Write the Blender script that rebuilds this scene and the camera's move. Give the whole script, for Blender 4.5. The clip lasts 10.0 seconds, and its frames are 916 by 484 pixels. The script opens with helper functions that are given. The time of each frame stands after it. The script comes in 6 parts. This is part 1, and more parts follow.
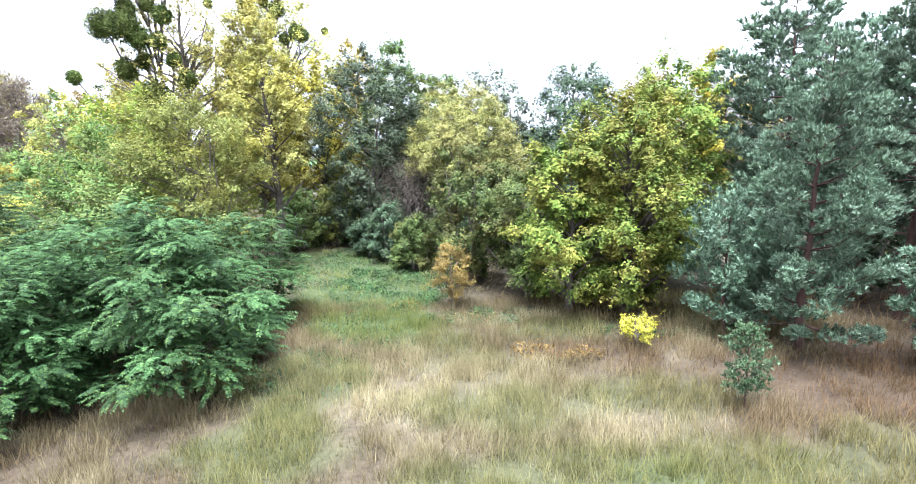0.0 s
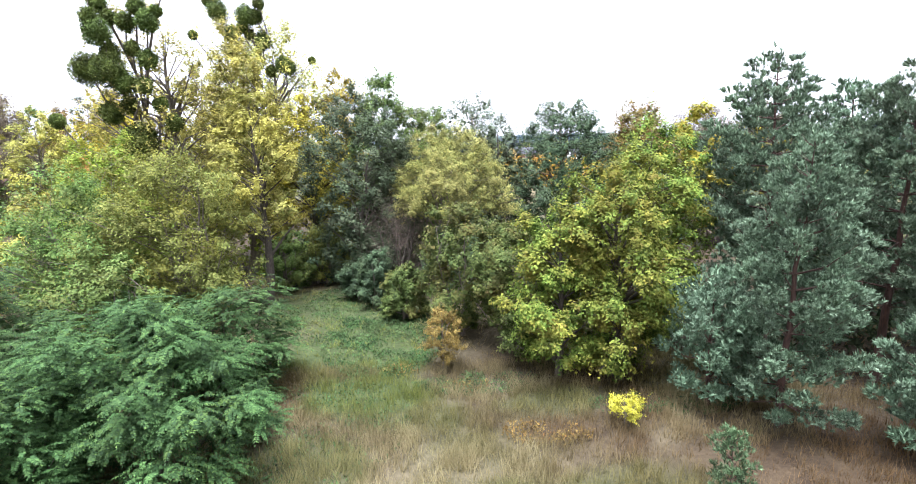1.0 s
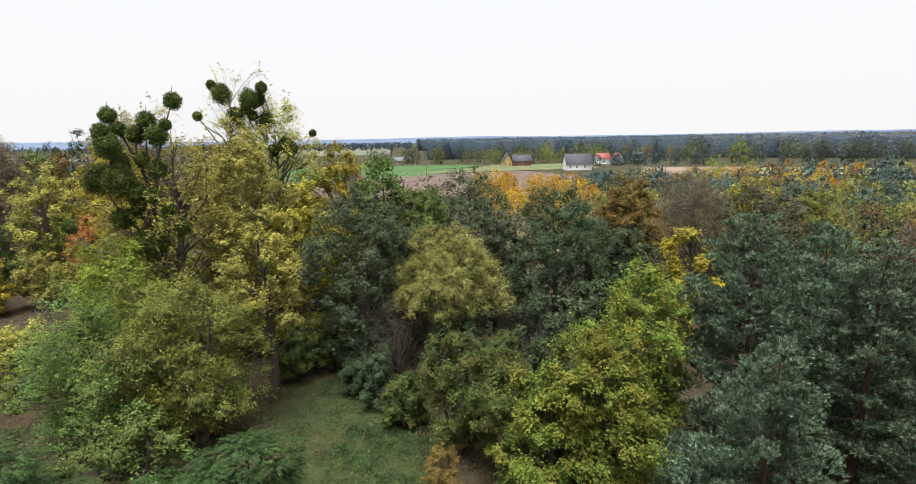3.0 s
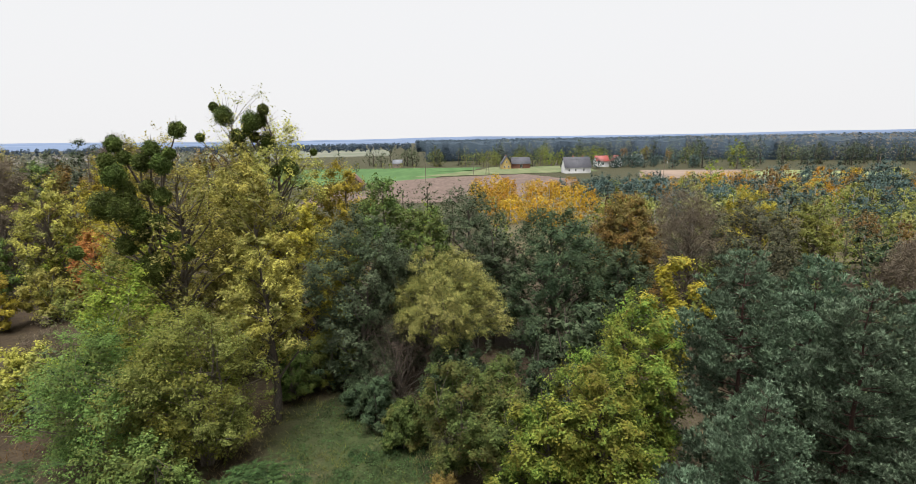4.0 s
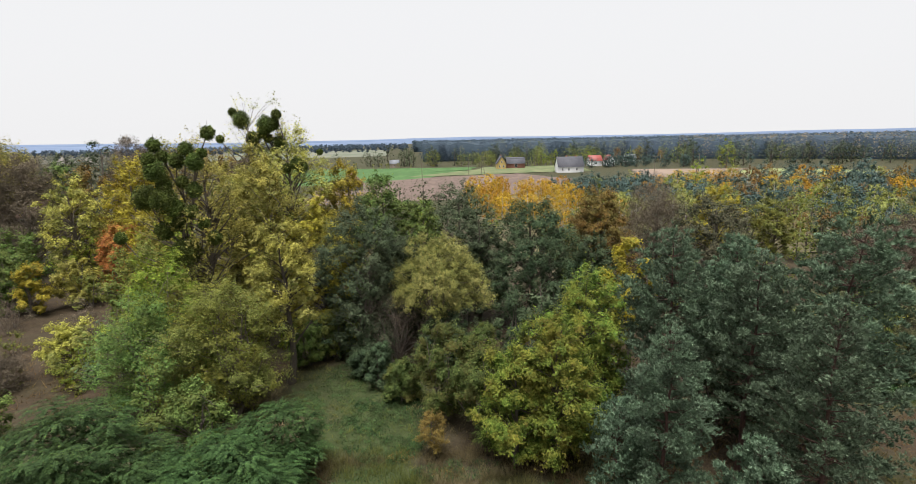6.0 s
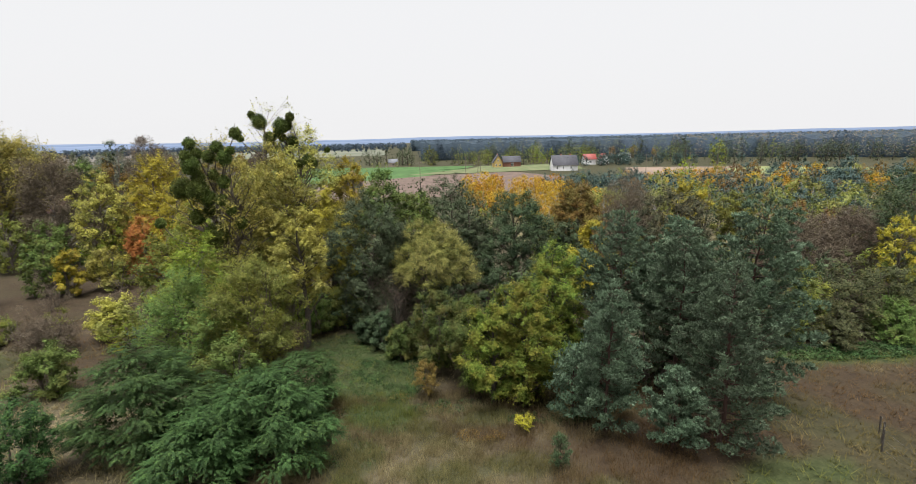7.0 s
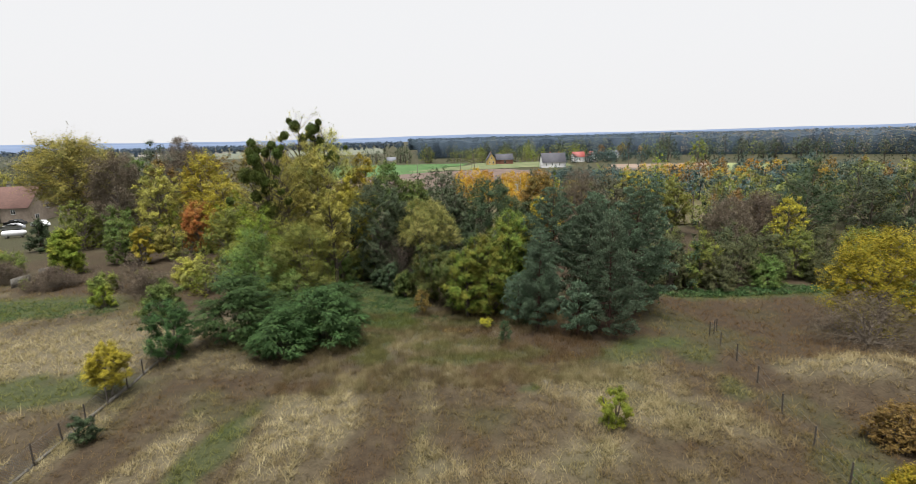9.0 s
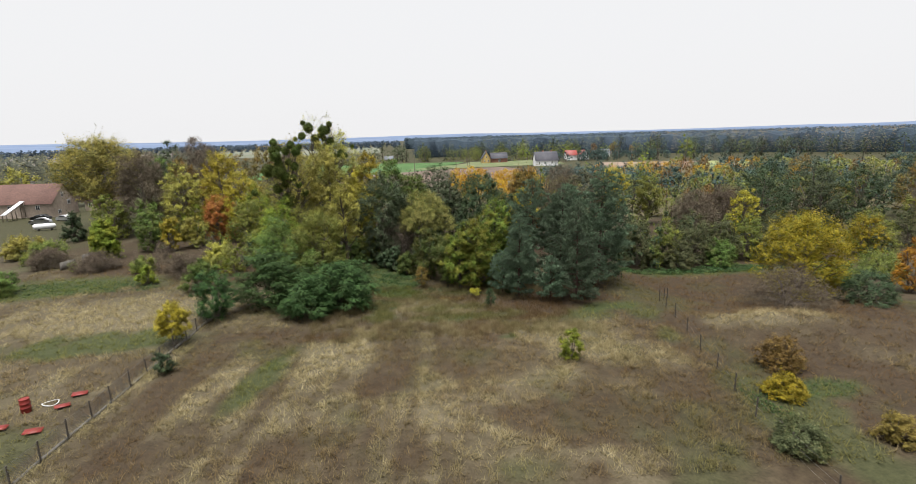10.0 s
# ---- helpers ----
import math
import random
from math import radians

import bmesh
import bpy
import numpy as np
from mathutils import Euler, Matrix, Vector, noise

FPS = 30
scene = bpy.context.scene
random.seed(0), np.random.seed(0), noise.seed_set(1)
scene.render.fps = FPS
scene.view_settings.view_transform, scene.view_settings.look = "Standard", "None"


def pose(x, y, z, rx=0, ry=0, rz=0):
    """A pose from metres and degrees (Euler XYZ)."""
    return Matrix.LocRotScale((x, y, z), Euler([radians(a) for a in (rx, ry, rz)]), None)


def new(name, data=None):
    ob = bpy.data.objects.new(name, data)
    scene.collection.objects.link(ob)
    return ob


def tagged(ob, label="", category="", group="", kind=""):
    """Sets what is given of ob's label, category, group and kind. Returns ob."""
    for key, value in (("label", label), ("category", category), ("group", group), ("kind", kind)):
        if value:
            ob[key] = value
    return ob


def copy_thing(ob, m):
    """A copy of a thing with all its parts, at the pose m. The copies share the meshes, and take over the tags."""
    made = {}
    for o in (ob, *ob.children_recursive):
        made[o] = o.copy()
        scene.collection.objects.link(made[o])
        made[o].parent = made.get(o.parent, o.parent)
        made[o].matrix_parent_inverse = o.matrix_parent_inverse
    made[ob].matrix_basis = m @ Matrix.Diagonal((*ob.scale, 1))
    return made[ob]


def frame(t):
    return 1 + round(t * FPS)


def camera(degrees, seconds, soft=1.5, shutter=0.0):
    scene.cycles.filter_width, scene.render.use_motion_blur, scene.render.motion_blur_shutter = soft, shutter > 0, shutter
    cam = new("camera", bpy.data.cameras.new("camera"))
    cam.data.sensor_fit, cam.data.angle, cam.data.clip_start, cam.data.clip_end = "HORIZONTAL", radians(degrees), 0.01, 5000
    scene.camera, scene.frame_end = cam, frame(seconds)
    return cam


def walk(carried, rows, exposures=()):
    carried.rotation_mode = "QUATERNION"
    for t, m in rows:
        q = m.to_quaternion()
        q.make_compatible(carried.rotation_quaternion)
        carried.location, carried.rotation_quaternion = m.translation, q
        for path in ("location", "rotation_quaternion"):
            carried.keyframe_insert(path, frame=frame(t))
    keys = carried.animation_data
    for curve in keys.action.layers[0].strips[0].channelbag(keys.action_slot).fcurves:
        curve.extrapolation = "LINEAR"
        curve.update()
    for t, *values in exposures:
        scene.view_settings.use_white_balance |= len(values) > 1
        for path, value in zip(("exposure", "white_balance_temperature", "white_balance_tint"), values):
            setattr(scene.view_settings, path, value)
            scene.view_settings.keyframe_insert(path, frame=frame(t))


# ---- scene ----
cam = camera(84.5, 10.0, 0.55, 0.2)
METRES, EYE, TILT, LEAN, TURN = 50.0, 6.5, -10.7, 1.2, 0.0
ROWS = [
    (0.0, 0.0, 0.0, 0.0, 0.0, 0.0, -0.0),
    (0.5, -0.0021, -0.0022, 0.0242, -1.02, -0.09, 0.15),
    (1.0, -0.0044, -0.0054, 0.0552, -1.62, -0.24, 0.22),
    (1.5, -0.0057, -0.0092, 0.0869, -1.76, -0.41, 0.18),
    (2.0, -0.0071, -0.0156, 0.1246, -1.95, -0.67, 0.21),
    (2.5, -0.0071, -0.0233, 0.1575, -2.04, -0.66, 0.11),
    (4.0, -0.0074, -0.0435, 0.2169, -2.22, -0.66, 0.15),
    (4.5, -0.0068, -0.049, 0.2178, -2.22, -0.63, 0.18),
    (5.0, -0.0051, -0.0708, 0.2139, -2.28, -0.62, 0.25),
    (5.5, -0.0027, -0.1053, 0.2066, -2.4, -0.61, 0.31),
    (7.0, 0.0083, -0.2827, 0.1711, -2.69, -0.71, 0.53),
    (7.5, 0.0122, -0.3554, 0.1568, -2.69, -0.73, 0.55),
    (8.0, 0.0155, -0.4406, 0.1406, -2.66, -0.78, 0.57),
    (8.5, 0.0168, -0.524, 0.1265, -2.78, -0.82, 0.65),
    (9.0, 0.0162, -0.6177, 0.1106, -2.98, -0.87, 0.74),
    (9.5, 0.0143, -0.7074, 0.0944, -3.2, -0.93, 0.83),
    (10.0, 0.0126, -0.8072, 0.0766, -3.36, -0.97, 0.94),
]

EXPOSURES = [(0.0, 3.84, 5450, 15), (0.5, 3.6, 5600, 15), (1.0, 3.3, 5780, 14), (1.5, 2.93, 6020, 12), (2.0, 2.52, 6230, 11), (2.5, 2.18, 6400, 10), (4.0, 1.88, 6500, 10), (4.5, 1.87, 6500, 10), (10.0, 1.87, 6500, 10)]
walk(cam, [(t, pose(0, 0, EYE, TILT, LEAN, TURN) @ pose(METRES * x, METRES * y, METRES * z, 90 + pitch, roll, yaw)) for t, x, y, z, yaw, pitch, roll in ROWS], EXPOSURES)

# ---------------------------------------------------------------- light: an overcast autumn day
SKY, SUN = 0.05, 2.1
world = bpy.data.worlds.new("overcast_sky")
scene.world = world
world.use_nodes = True
wn, wl = world.node_tree.nodes, world.node_tree.links
wn.clear()
sky = wn.new("ShaderNodeTexSky")
sky.sky_type, sky.sun_disc = "NISHITA", False
sky.sun_elevation, sky.sun_rotation = radians(79), radians(200)
sky.air_density, sky.dust_density, sky.ozone_density = 1.0, 6.0, 1.0
cloud = wn.new("ShaderNodeMix")
cloud.data_type = "RGBA"
cloud.inputs[0].default_value = 0.95
cloud.inputs[7].default_value = (5.0, 5.0, 5.05, 1)
back = wn.new("ShaderNodeBackground")
back.inputs[1].default_value = SKY
wout = wn.new("ShaderNodeOutputWorld")
wl.new(sky.outputs[0], cloud.inputs[6])
wl.new(cloud.outputs[2], back.inputs[0])
wl.new(back.outputs[0], wout.inputs[0])

sun = new("sun", bpy.data.lights.new("sun", "SUN"))
sun.data.energy, sun.data.angle, sun.data.color = SUN, radians(40), (1.0, 0.985, 0.97)
sun.matrix_world = pose(0, 0, 60, 11, 0, -20)


# ---------------------------------------------------------------- materials
def nodes_of(name):
    mat = bpy.data.materials.new(name)
    mat.use_nodes = True
    nt = mat.node_tree
    nt.nodes.clear()
    out = nt.nodes.new("ShaderNodeOutputMaterial")
    bsdf = nt.nodes.new("ShaderNodeBsdfPrincipled")
    nt.links.new(bsdf.outputs[0], out.inputs[0])
    return mat, nt, bsdf, out


def ramp_node(nt, fac, colours):
    ramp = nt.nodes.new("ShaderNodeValToRGB")
    els = ramp.color_ramp.elements
    while len(els) < len(colours):
        els.new(0.5)
    for i, c in enumerate(colours):
        els[i].position = i / max(1, len(colours) - 1)
        els[i].color = (*c, 1)
    nt.links.new(fac, ramp.inputs[0])
    return ramp.outputs[0]


def noise_node(nt, scale, detail=3.0, coords="Object", stretch=None):
    tc = nt.nodes.new("ShaderNodeTexCoord")
    tex = nt.nodes.new("ShaderNodeTexNoise")
    tex.inputs["Scale"].default_value = scale
    tex.inputs["Detail"].default_value = detail
    src = tc.outputs[coords]
    if stretch:
        mp = nt.nodes.new("ShaderNodeMapping")
        mp.inputs["Scale"].default_value = stretch
        nt.links.new(src, mp.inputs[0])
        src = mp.outputs[0]
    nt.links.new(src, tex.inputs["Vector"])
    return tex.outputs["Fac"]


def mix_node(nt, fac, a, b, blend="MIX"):
    m = nt.nodes.new("ShaderNodeMix")
    m.data_type, m.blend_type = "RGBA", blend
    for sock, v in ((m.inputs[0], fac), (m.inputs[6], a), (m.inputs[7], b)):
        if isinstance(v, (int, float)):
            sock.default_value = v
        elif isinstance(v, tuple):
            sock.default_value = (*v, 1)
        else:
            nt.links.new(v, sock)
    return m.outputs[2]


def map_node(nt, v, lo, hi, a=0.0, b=1.0):
    m = nt.nodes.new("ShaderNodeMapRange")
    for i, x in enumerate((lo, hi, a, b)):
        m.inputs[i + 1].default_value = x
    nt.links.new(v, m.inputs[0])
    return m.outputs[0]


def bump_node(nt, height, strength, distance, bsdf):
    b = nt.nodes.new("ShaderNodeBump")
    b.inputs["Strength"].default_value, b.inputs["Distance"].default_value = strength, distance
    nt.links.new(height, b.inputs["Height"])
    nt.links.new(b.outputs[0], bsdf.inputs["Normal"])


def leaf_material(name, main, other, clump=0.5, thin=0.2, rough=0.7, spread_of=(0.27, 0.345, 0.42)):
    """Leaves: each leaf its own tone, whole clumps drifting to the other palette."""
    mat, nt, bsdf, out = nodes_of(name)
    geo = nt.nodes.new("ShaderNodeNewGeometry")
    main, other = ([tuple(v * k for v in c) for c, k in zip(p, spread_of)] for p in (main, other))
    a = ramp_node(nt, geo.outputs["Random Per Island"], main)
    b = ramp_node(nt, geo.outputs["Random Per Island"], other)
    spread = map_node(nt, noise_node(nt, clump, 3.0), 0.44, 0.6)
    col = mix_node(nt, spread, a, b)
    info = nt.nodes.new("ShaderNodeObjectInfo")
    hsv = nt.nodes.new("ShaderNodeHueSaturation")
    nt.links.new(map_node(nt, info.outputs["Random"], 0, 1, 0.485, 0.515), hsv.inputs["Hue"])
    tone = nt.nodes.new("ShaderNodeMath")
    tone.operation = "MULTIPLY"
    nt.links.new(map_node(nt, info.outputs["Random"], 0, 1, 0.85, 1.15), tone.inputs[0])
    nt.links.new(map_node(nt, noise_node(nt, 1.7, 2.0), 0.34, 0.66, 0.58, 1.36), tone.inputs[1])
    nt.links.new(tone.outputs[0], hsv.inputs["Value"])
    nt.links.new(col, hsv.inputs["Color"])
    nt.links.new(hsv.outputs[0], bsdf.inputs["Base Color"])
    bsdf.inputs["Roughness"].default_value = rough
    bsdf.inputs["Specular IOR Level"].default_value = 0.12
    tr = nt.nodes.new("ShaderNodeBsdfTranslucent")
    nt.links.new(hsv.outputs[0], tr.inputs[0])
    mx = nt.nodes.new("ShaderNodeMixShader")
    mx.inputs[0].default_value = 0.04 + thin * 0.6
    nt.links.new(bsdf.outputs[0], mx.inputs[1])
    nt.links.new(tr.outputs[0], mx.inputs[2])
    nt.links.new(mx.outputs[0], out.inputs[0])
    return mat


def plain_material(name, a, b, scale=3.0, rough=0.8, metal=0.0, bump=0.0, stretch=None, coords="Object", spec=0.4):
    mat, nt, bsdf, out = nodes_of(name)
    a, b = (tuple(0.74 * v for v in c) for c in (a, b))
    n1 = noise_node(nt, scale, 5.0, coords, stretch)
    n2 = noise_node(nt, scale * 0.17, 2.0, coords)
    col = mix_node(nt, map_node(nt, n1, 0.35, 0.65), a, b)
    col = mix_node(nt, map_node(nt, n2, 0.4, 0.7, 0.0, 0.35), col, tuple(x * 0.6 for x in a))
    nt.links.new(col, bsdf.inputs["Base Color"])
    bsdf.inputs["Roughness"].default_value, bsdf.inputs["Metallic"].default_value = rough, metal
    bsdf.inputs["Specular IOR Level"].default_value = spec
    if bump:
        bump_node(nt, n1, 0.6, bump, bsdf)
    return mat


LEAF = {
    "oak": leaf_material("oak_leaves", [(0.172, 0.317, 0.049), (0.285, 0.446, 0.069), (0.426, 0.547, 0.094)], [(0.355, 0.446, 0.063), (0.512, 0.504, 0.072), (0.426, 0.382, 0.079)], 0.7, 0.35),
    "oakgreen": leaf_material("hazel_leaves", [(0.118, 0.202, 0.047), (0.188, 0.280, 0.067), (0.267, 0.347, 0.098)], [(0.197, 0.259, 0.061), (0.277, 0.291, 0.072), (0.227, 0.179, 0.057)], 0.6, 0.3),
    "thicket": leaf_material("thicket_leaves", [(0.257, 0.349, 0.081), (0.392, 0.468, 0.103), (0.541, 0.591, 0.175)], [(0.420, 0.456, 0.089), (0.622, 0.604, 0.103), (0.339, 0.415, 0.103)], 0.5, 0.5),
    "green": leaf_material("green_leaves", [(0.142, 0.261, 0.058), (0.231, 0.365, 0.083), (0.307, 0.443, 0.109)], [(0.219, 0.286, 0.063), (0.345, 0.391, 0.090), (0.166, 0.261, 0.077)], 0.5),
    "lime": leaf_material("lime_leaves", [(0.307, 0.477, 0.055), (0.450, 0.603, 0.074), (0.484, 0.588, 0.083)], [(0.581, 0.603, 0.074), (0.484, 0.603, 0.074), (0.677, 0.634, 0.091)], 0.5, 0.35),
    "gold": leaf_material("golden_leaves", [(0.642, 0.605, 0.124), (0.820, 0.731, 0.147), (0.883, 0.831, 0.191)], [(0.461, 0.517, 0.113), (0.616, 0.631, 0.158), (0.577, 0.504, 0.191)], 0.4, 0.45, spread_of=(0.25, 0.36, 0.48)),
    "yellow": leaf_material("yellow_leaves", [(0.837, 0.702, 0.063), (0.950, 0.815, 0.075), (0.750, 0.675, 0.087)], [(0.476, 0.520, 0.087), (0.664, 0.632, 0.101), (0.837, 0.618, 0.101)], 0.5, 0.4, spread_of=(0.25, 0.36, 0.48)),
    "orange": leaf_material("orange_leaves", [(0.950, 0.491, 0.042), (0.950, 0.616, 0.060), (0.950, 0.456, 0.048)], [(0.891, 0.570, 0.072), (0.772, 0.570, 0.084), (0.950, 0.478, 0.060)], 0.08, 0.45, spread_of=(0.33, 0.38, 0.43)),
    "red": leaf_material("red_leaves", [(0.864, 0.288, 0.075), (0.950, 0.411, 0.095), (0.822, 0.411, 0.095)], [(0.781, 0.494, 0.095), (0.950, 0.576, 0.113), (0.699, 0.246, 0.075)], 0.6),
    "rust": leaf_material("rust_leaves", [(0.325, 0.192, 0.055), (0.454, 0.269, 0.063), (0.390, 0.307, 0.072)], [(0.325, 0.289, 0.072), (0.390, 0.347, 0.090), (0.260, 0.192, 0.055)], 0.5, spread_of=(0.27, 0.36, 0.46)),
    "alder": leaf_material("alder_leaves", [(0.067, 0.121, 0.056), (0.102, 0.162, 0.076), (0.143, 0.209, 0.101)], [(0.087, 0.144, 0.060), (0.127, 0.182, 0.079), (0.171, 0.209, 0.101)], 0.4, 0.15, spread_of=(0.27, 0.36, 0.46)),
    "darkalder": leaf_material("dark_alder_leaves", [(0.086, 0.129, 0.060), (0.128, 0.177, 0.085), (0.172, 0.218, 0.110)], [(0.104, 0.140, 0.071), (0.148, 0.188, 0.095), (0.197, 0.222, 0.130)], 0.4, 0.15, spread_of=(0.27, 0.36, 0.46)),
    "willow": leaf_material("willow_leaves", [(0.493, 0.530, 0.134), (0.668, 0.690, 0.195), (0.784, 0.771, 0.254)], [(0.377, 0.466, 0.120), (0.522, 0.578, 0.165), (0.668, 0.674, 0.165)], 0.4, 0.4, spread_of=(0.27, 0.36, 0.46)),
    "sage": leaf_material("sallow_leaves", [(0.135, 0.162, 0.072), (0.198, 0.221, 0.099), (0.262, 0.271, 0.126)], [(0.135, 0.171, 0.063), (0.198, 0.216, 0.081), (0.244, 0.207, 0.090)], 0.5, 0.3, spread_of=(0.27, 0.36, 0.46)),
    "twig": leaf_material("sparse_twig_leaves", [(0.196, 0.153, 0.110), (0.287, 0.221, 0.156), (0.392, 0.320, 0.233)], [(0.242, 0.183, 0.116), (0.317, 0.252, 0.169), (0.257, 0.221, 0.169)], 0.5, 0.1, spread_of=(0.30, 0.38, 0.48)),
    "locust": leaf_material("locust_leaflets", [(0.057, 0.138, 0.038), (0.089, 0.188, 0.055), (0.139, 0.253, 0.073)], [(0.054, 0.126, 0.042), (0.089, 0.174, 0.056), (0.165, 0.275, 0.064)], 0.6, 0.2),
    "mistletoe": leaf_material("mistletoe_leaves", [(0.101, 0.160, 0.030), (0.171, 0.239, 0.049), (0.243, 0.319, 0.074)], [(0.143, 0.199, 0.036), (0.213, 0.266, 0.062), (0.285, 0.346, 0.087)], 1.0, 0.1),
    "pine": leaf_material("pine_needles", [(0.164, 0.265, 0.149), (0.230, 0.345, 0.203), (0.330, 0.445, 0.277)], [(0.183, 0.286, 0.166), (0.260, 0.366, 0.233), (0.357, 0.466, 0.307)], 0.5, 0.1, spread_of=(0.30, 0.38, 0.48)),
    "pinegreen": leaf_material("young_pine_needles", [(0.113, 0.220, 0.084), (0.191, 0.307, 0.141), (0.285, 0.397, 0.198)], [(0.152, 0.251, 0.128), (0.229, 0.323, 0.169), (0.305, 0.381, 0.212)], 0.7, 0.1),
    # far needles: the blue of distance haze is mixed into the colour
    "hazepine": leaf_material("hazed_pine_needles", [(0.035, 0.058, 0.076), (0.041, 0.068, 0.089), (0.050, 0.079, 0.100)], [(0.036, 0.060, 0.084), (0.045, 0.071, 0.093), (0.051, 0.079, 0.104)], 0.02, 0.05, spread_of=(0.48, 0.54, 0.60)),
    # leaf tones greyed and shifted to blue, painting haze over the far woods
    "hazewood": leaf_material("hazed_leaves", [(0.095, 0.12, 0.095), (0.13, 0.15, 0.11), (0.17, 0.18, 0.12)], [(0.115, 0.13, 0.105), (0.15, 0.16, 0.115), (0.22, 0.22, 0.12)], 0.03, 0.2, spread_of=(0.48, 0.54, 0.60)),
    "amber": leaf_material("amber_leaves", [(0.360, 0.338, 0.032), (0.541, 0.446, 0.037), (0.695, 0.486, 0.043)], [(0.464, 0.405, 0.037), (0.617, 0.432, 0.037), (0.386, 0.379, 0.043)], 0.35, 0.35, spread_of=(0.26, 0.36, 0.48)),
    "plantpine": leaf_material("plantation_needles", [(0.101, 0.179, 0.157), (0.132, 0.217, 0.189), (0.168, 0.259, 0.231)], [(0.108, 0.186, 0.165), (0.137, 0.222, 0.197), (0.175, 0.259, 0.239)], 0.1, 0.15, spread_of=(0.33, 0.38, 0.43)),
    "copper": leaf_material("copper_leaves", [(0.400, 0.216, 0.072), (0.500, 0.300, 0.096), (0.575, 0.384, 0.132)], [(0.425, 0.312, 0.096), (0.525, 0.384, 0.120), (0.475, 0.240, 0.084)], 0.1, 0.4, spread_of=(0.33, 0.38, 0.43)),
    "umber": leaf_material("umber_leaves", [(0.112, 0.099, 0.062), (0.163, 0.148, 0.086), (0.224, 0.197, 0.124)], [(0.102, 0.118, 0.067), (0.153, 0.163, 0.086), (0.214, 0.197, 0.114)], 0.4, 0.2, spread_of=(0.27, 0.36, 0.46)),
    "ginger": leaf_material("ginger_leaves", [(0.34, 0.22, 0.06), (0.48, 0.33, 0.09), (0.55, 0.42, 0.12)], [(0.38, 0.3, 0.08), (0.5, 0.4, 0.1), (0.4, 0.22, 0.07)], 0.6, 0.4),
    "nettle": leaf_material("nettle_leaves", [(0.060, 0.130, 0.039), (0.096, 0.189, 0.058), (0.144, 0.247, 0.085)], [(0.096, 0.163, 0.052), (0.132, 0.215, 0.072), (0.180, 0.247, 0.091)], 0.4),
}
BARK = plain_material("grey_bark", (0.10, 0.08, 0.06), (0.20, 0.17, 0.14), 6, 0.9, 0, 0.02, (4, 4, 0.8))
DARKBARK = plain_material("dark_bark", (0.05, 0.04, 0.03), (0.11, 0.09, 0.07), 6, 0.9, 0, 0.02, (4, 4, 0.8))
PINEBARK = plain_material("pine_bark", (0.05, 0.028, 0.021), (0.095, 0.047, 0.032), 6, 0.9, 0, 0.02, (4, 4, 0.8))
WHITEBARK = plain_material("birch_bark", (0.45, 0.42, 0.38), (0.62, 0.60, 0.56), 4, 0.8, 0, 0.01)
# wooded hills; their pale blue is aerial haze painted as base colour
HAZED_HILL = plain_material("hazed_hills", (0.12, 0.165, 0.255), (0.15, 0.20, 0.30), 0.004, 1.0)


# ---------------------------------------------------------------- mesh helpers
def vnoise(x, y, seed=0):
    """Smooth value noise of one metre, 0 to 1."""
    xi, yi = np.floor(x).astype(np.int64), np.floor(y).astype(np.int64)
    fx, fy = x - xi, y - yi
    fx, fy = fx * fx * (3 - 2 * fx), fy * fy * (3 - 2 * fy)

    def h(a, b):
        v = (a * 374761393 + b * 668265263 + seed * 362437) & 0xFFFFFFFF
        v = ((v ^ (v >> 13)) * 1274126177) & 0xFFFFFFFF
        return ((v ^ (v >> 16)) & 0xFFFF) / 65535.0

    a = h(xi, yi) * (1 - fx) + h(xi + 1, yi) * fx
    b = h(xi, yi + 1) * (1 - fx) + h(xi + 1, yi + 1) * fx
    return a * (1 - fy) + b * fy


def fbm(x, y, size, seed=0, octaves=4):
    total, amp, norm = 0.0, 1.0, 0.0
    for i in range(octaves):
        total = total + amp * vnoise(x / size * 2 ** i, y / size * 2 ** i, seed + i * 17)
        norm += amp
        amp *= 0.55
    return total / norm


def step(v, lo, hi):
    u = np.clip((v - lo) / (hi - lo), 0, 1)
    return u * u * (3 - 2 * u)


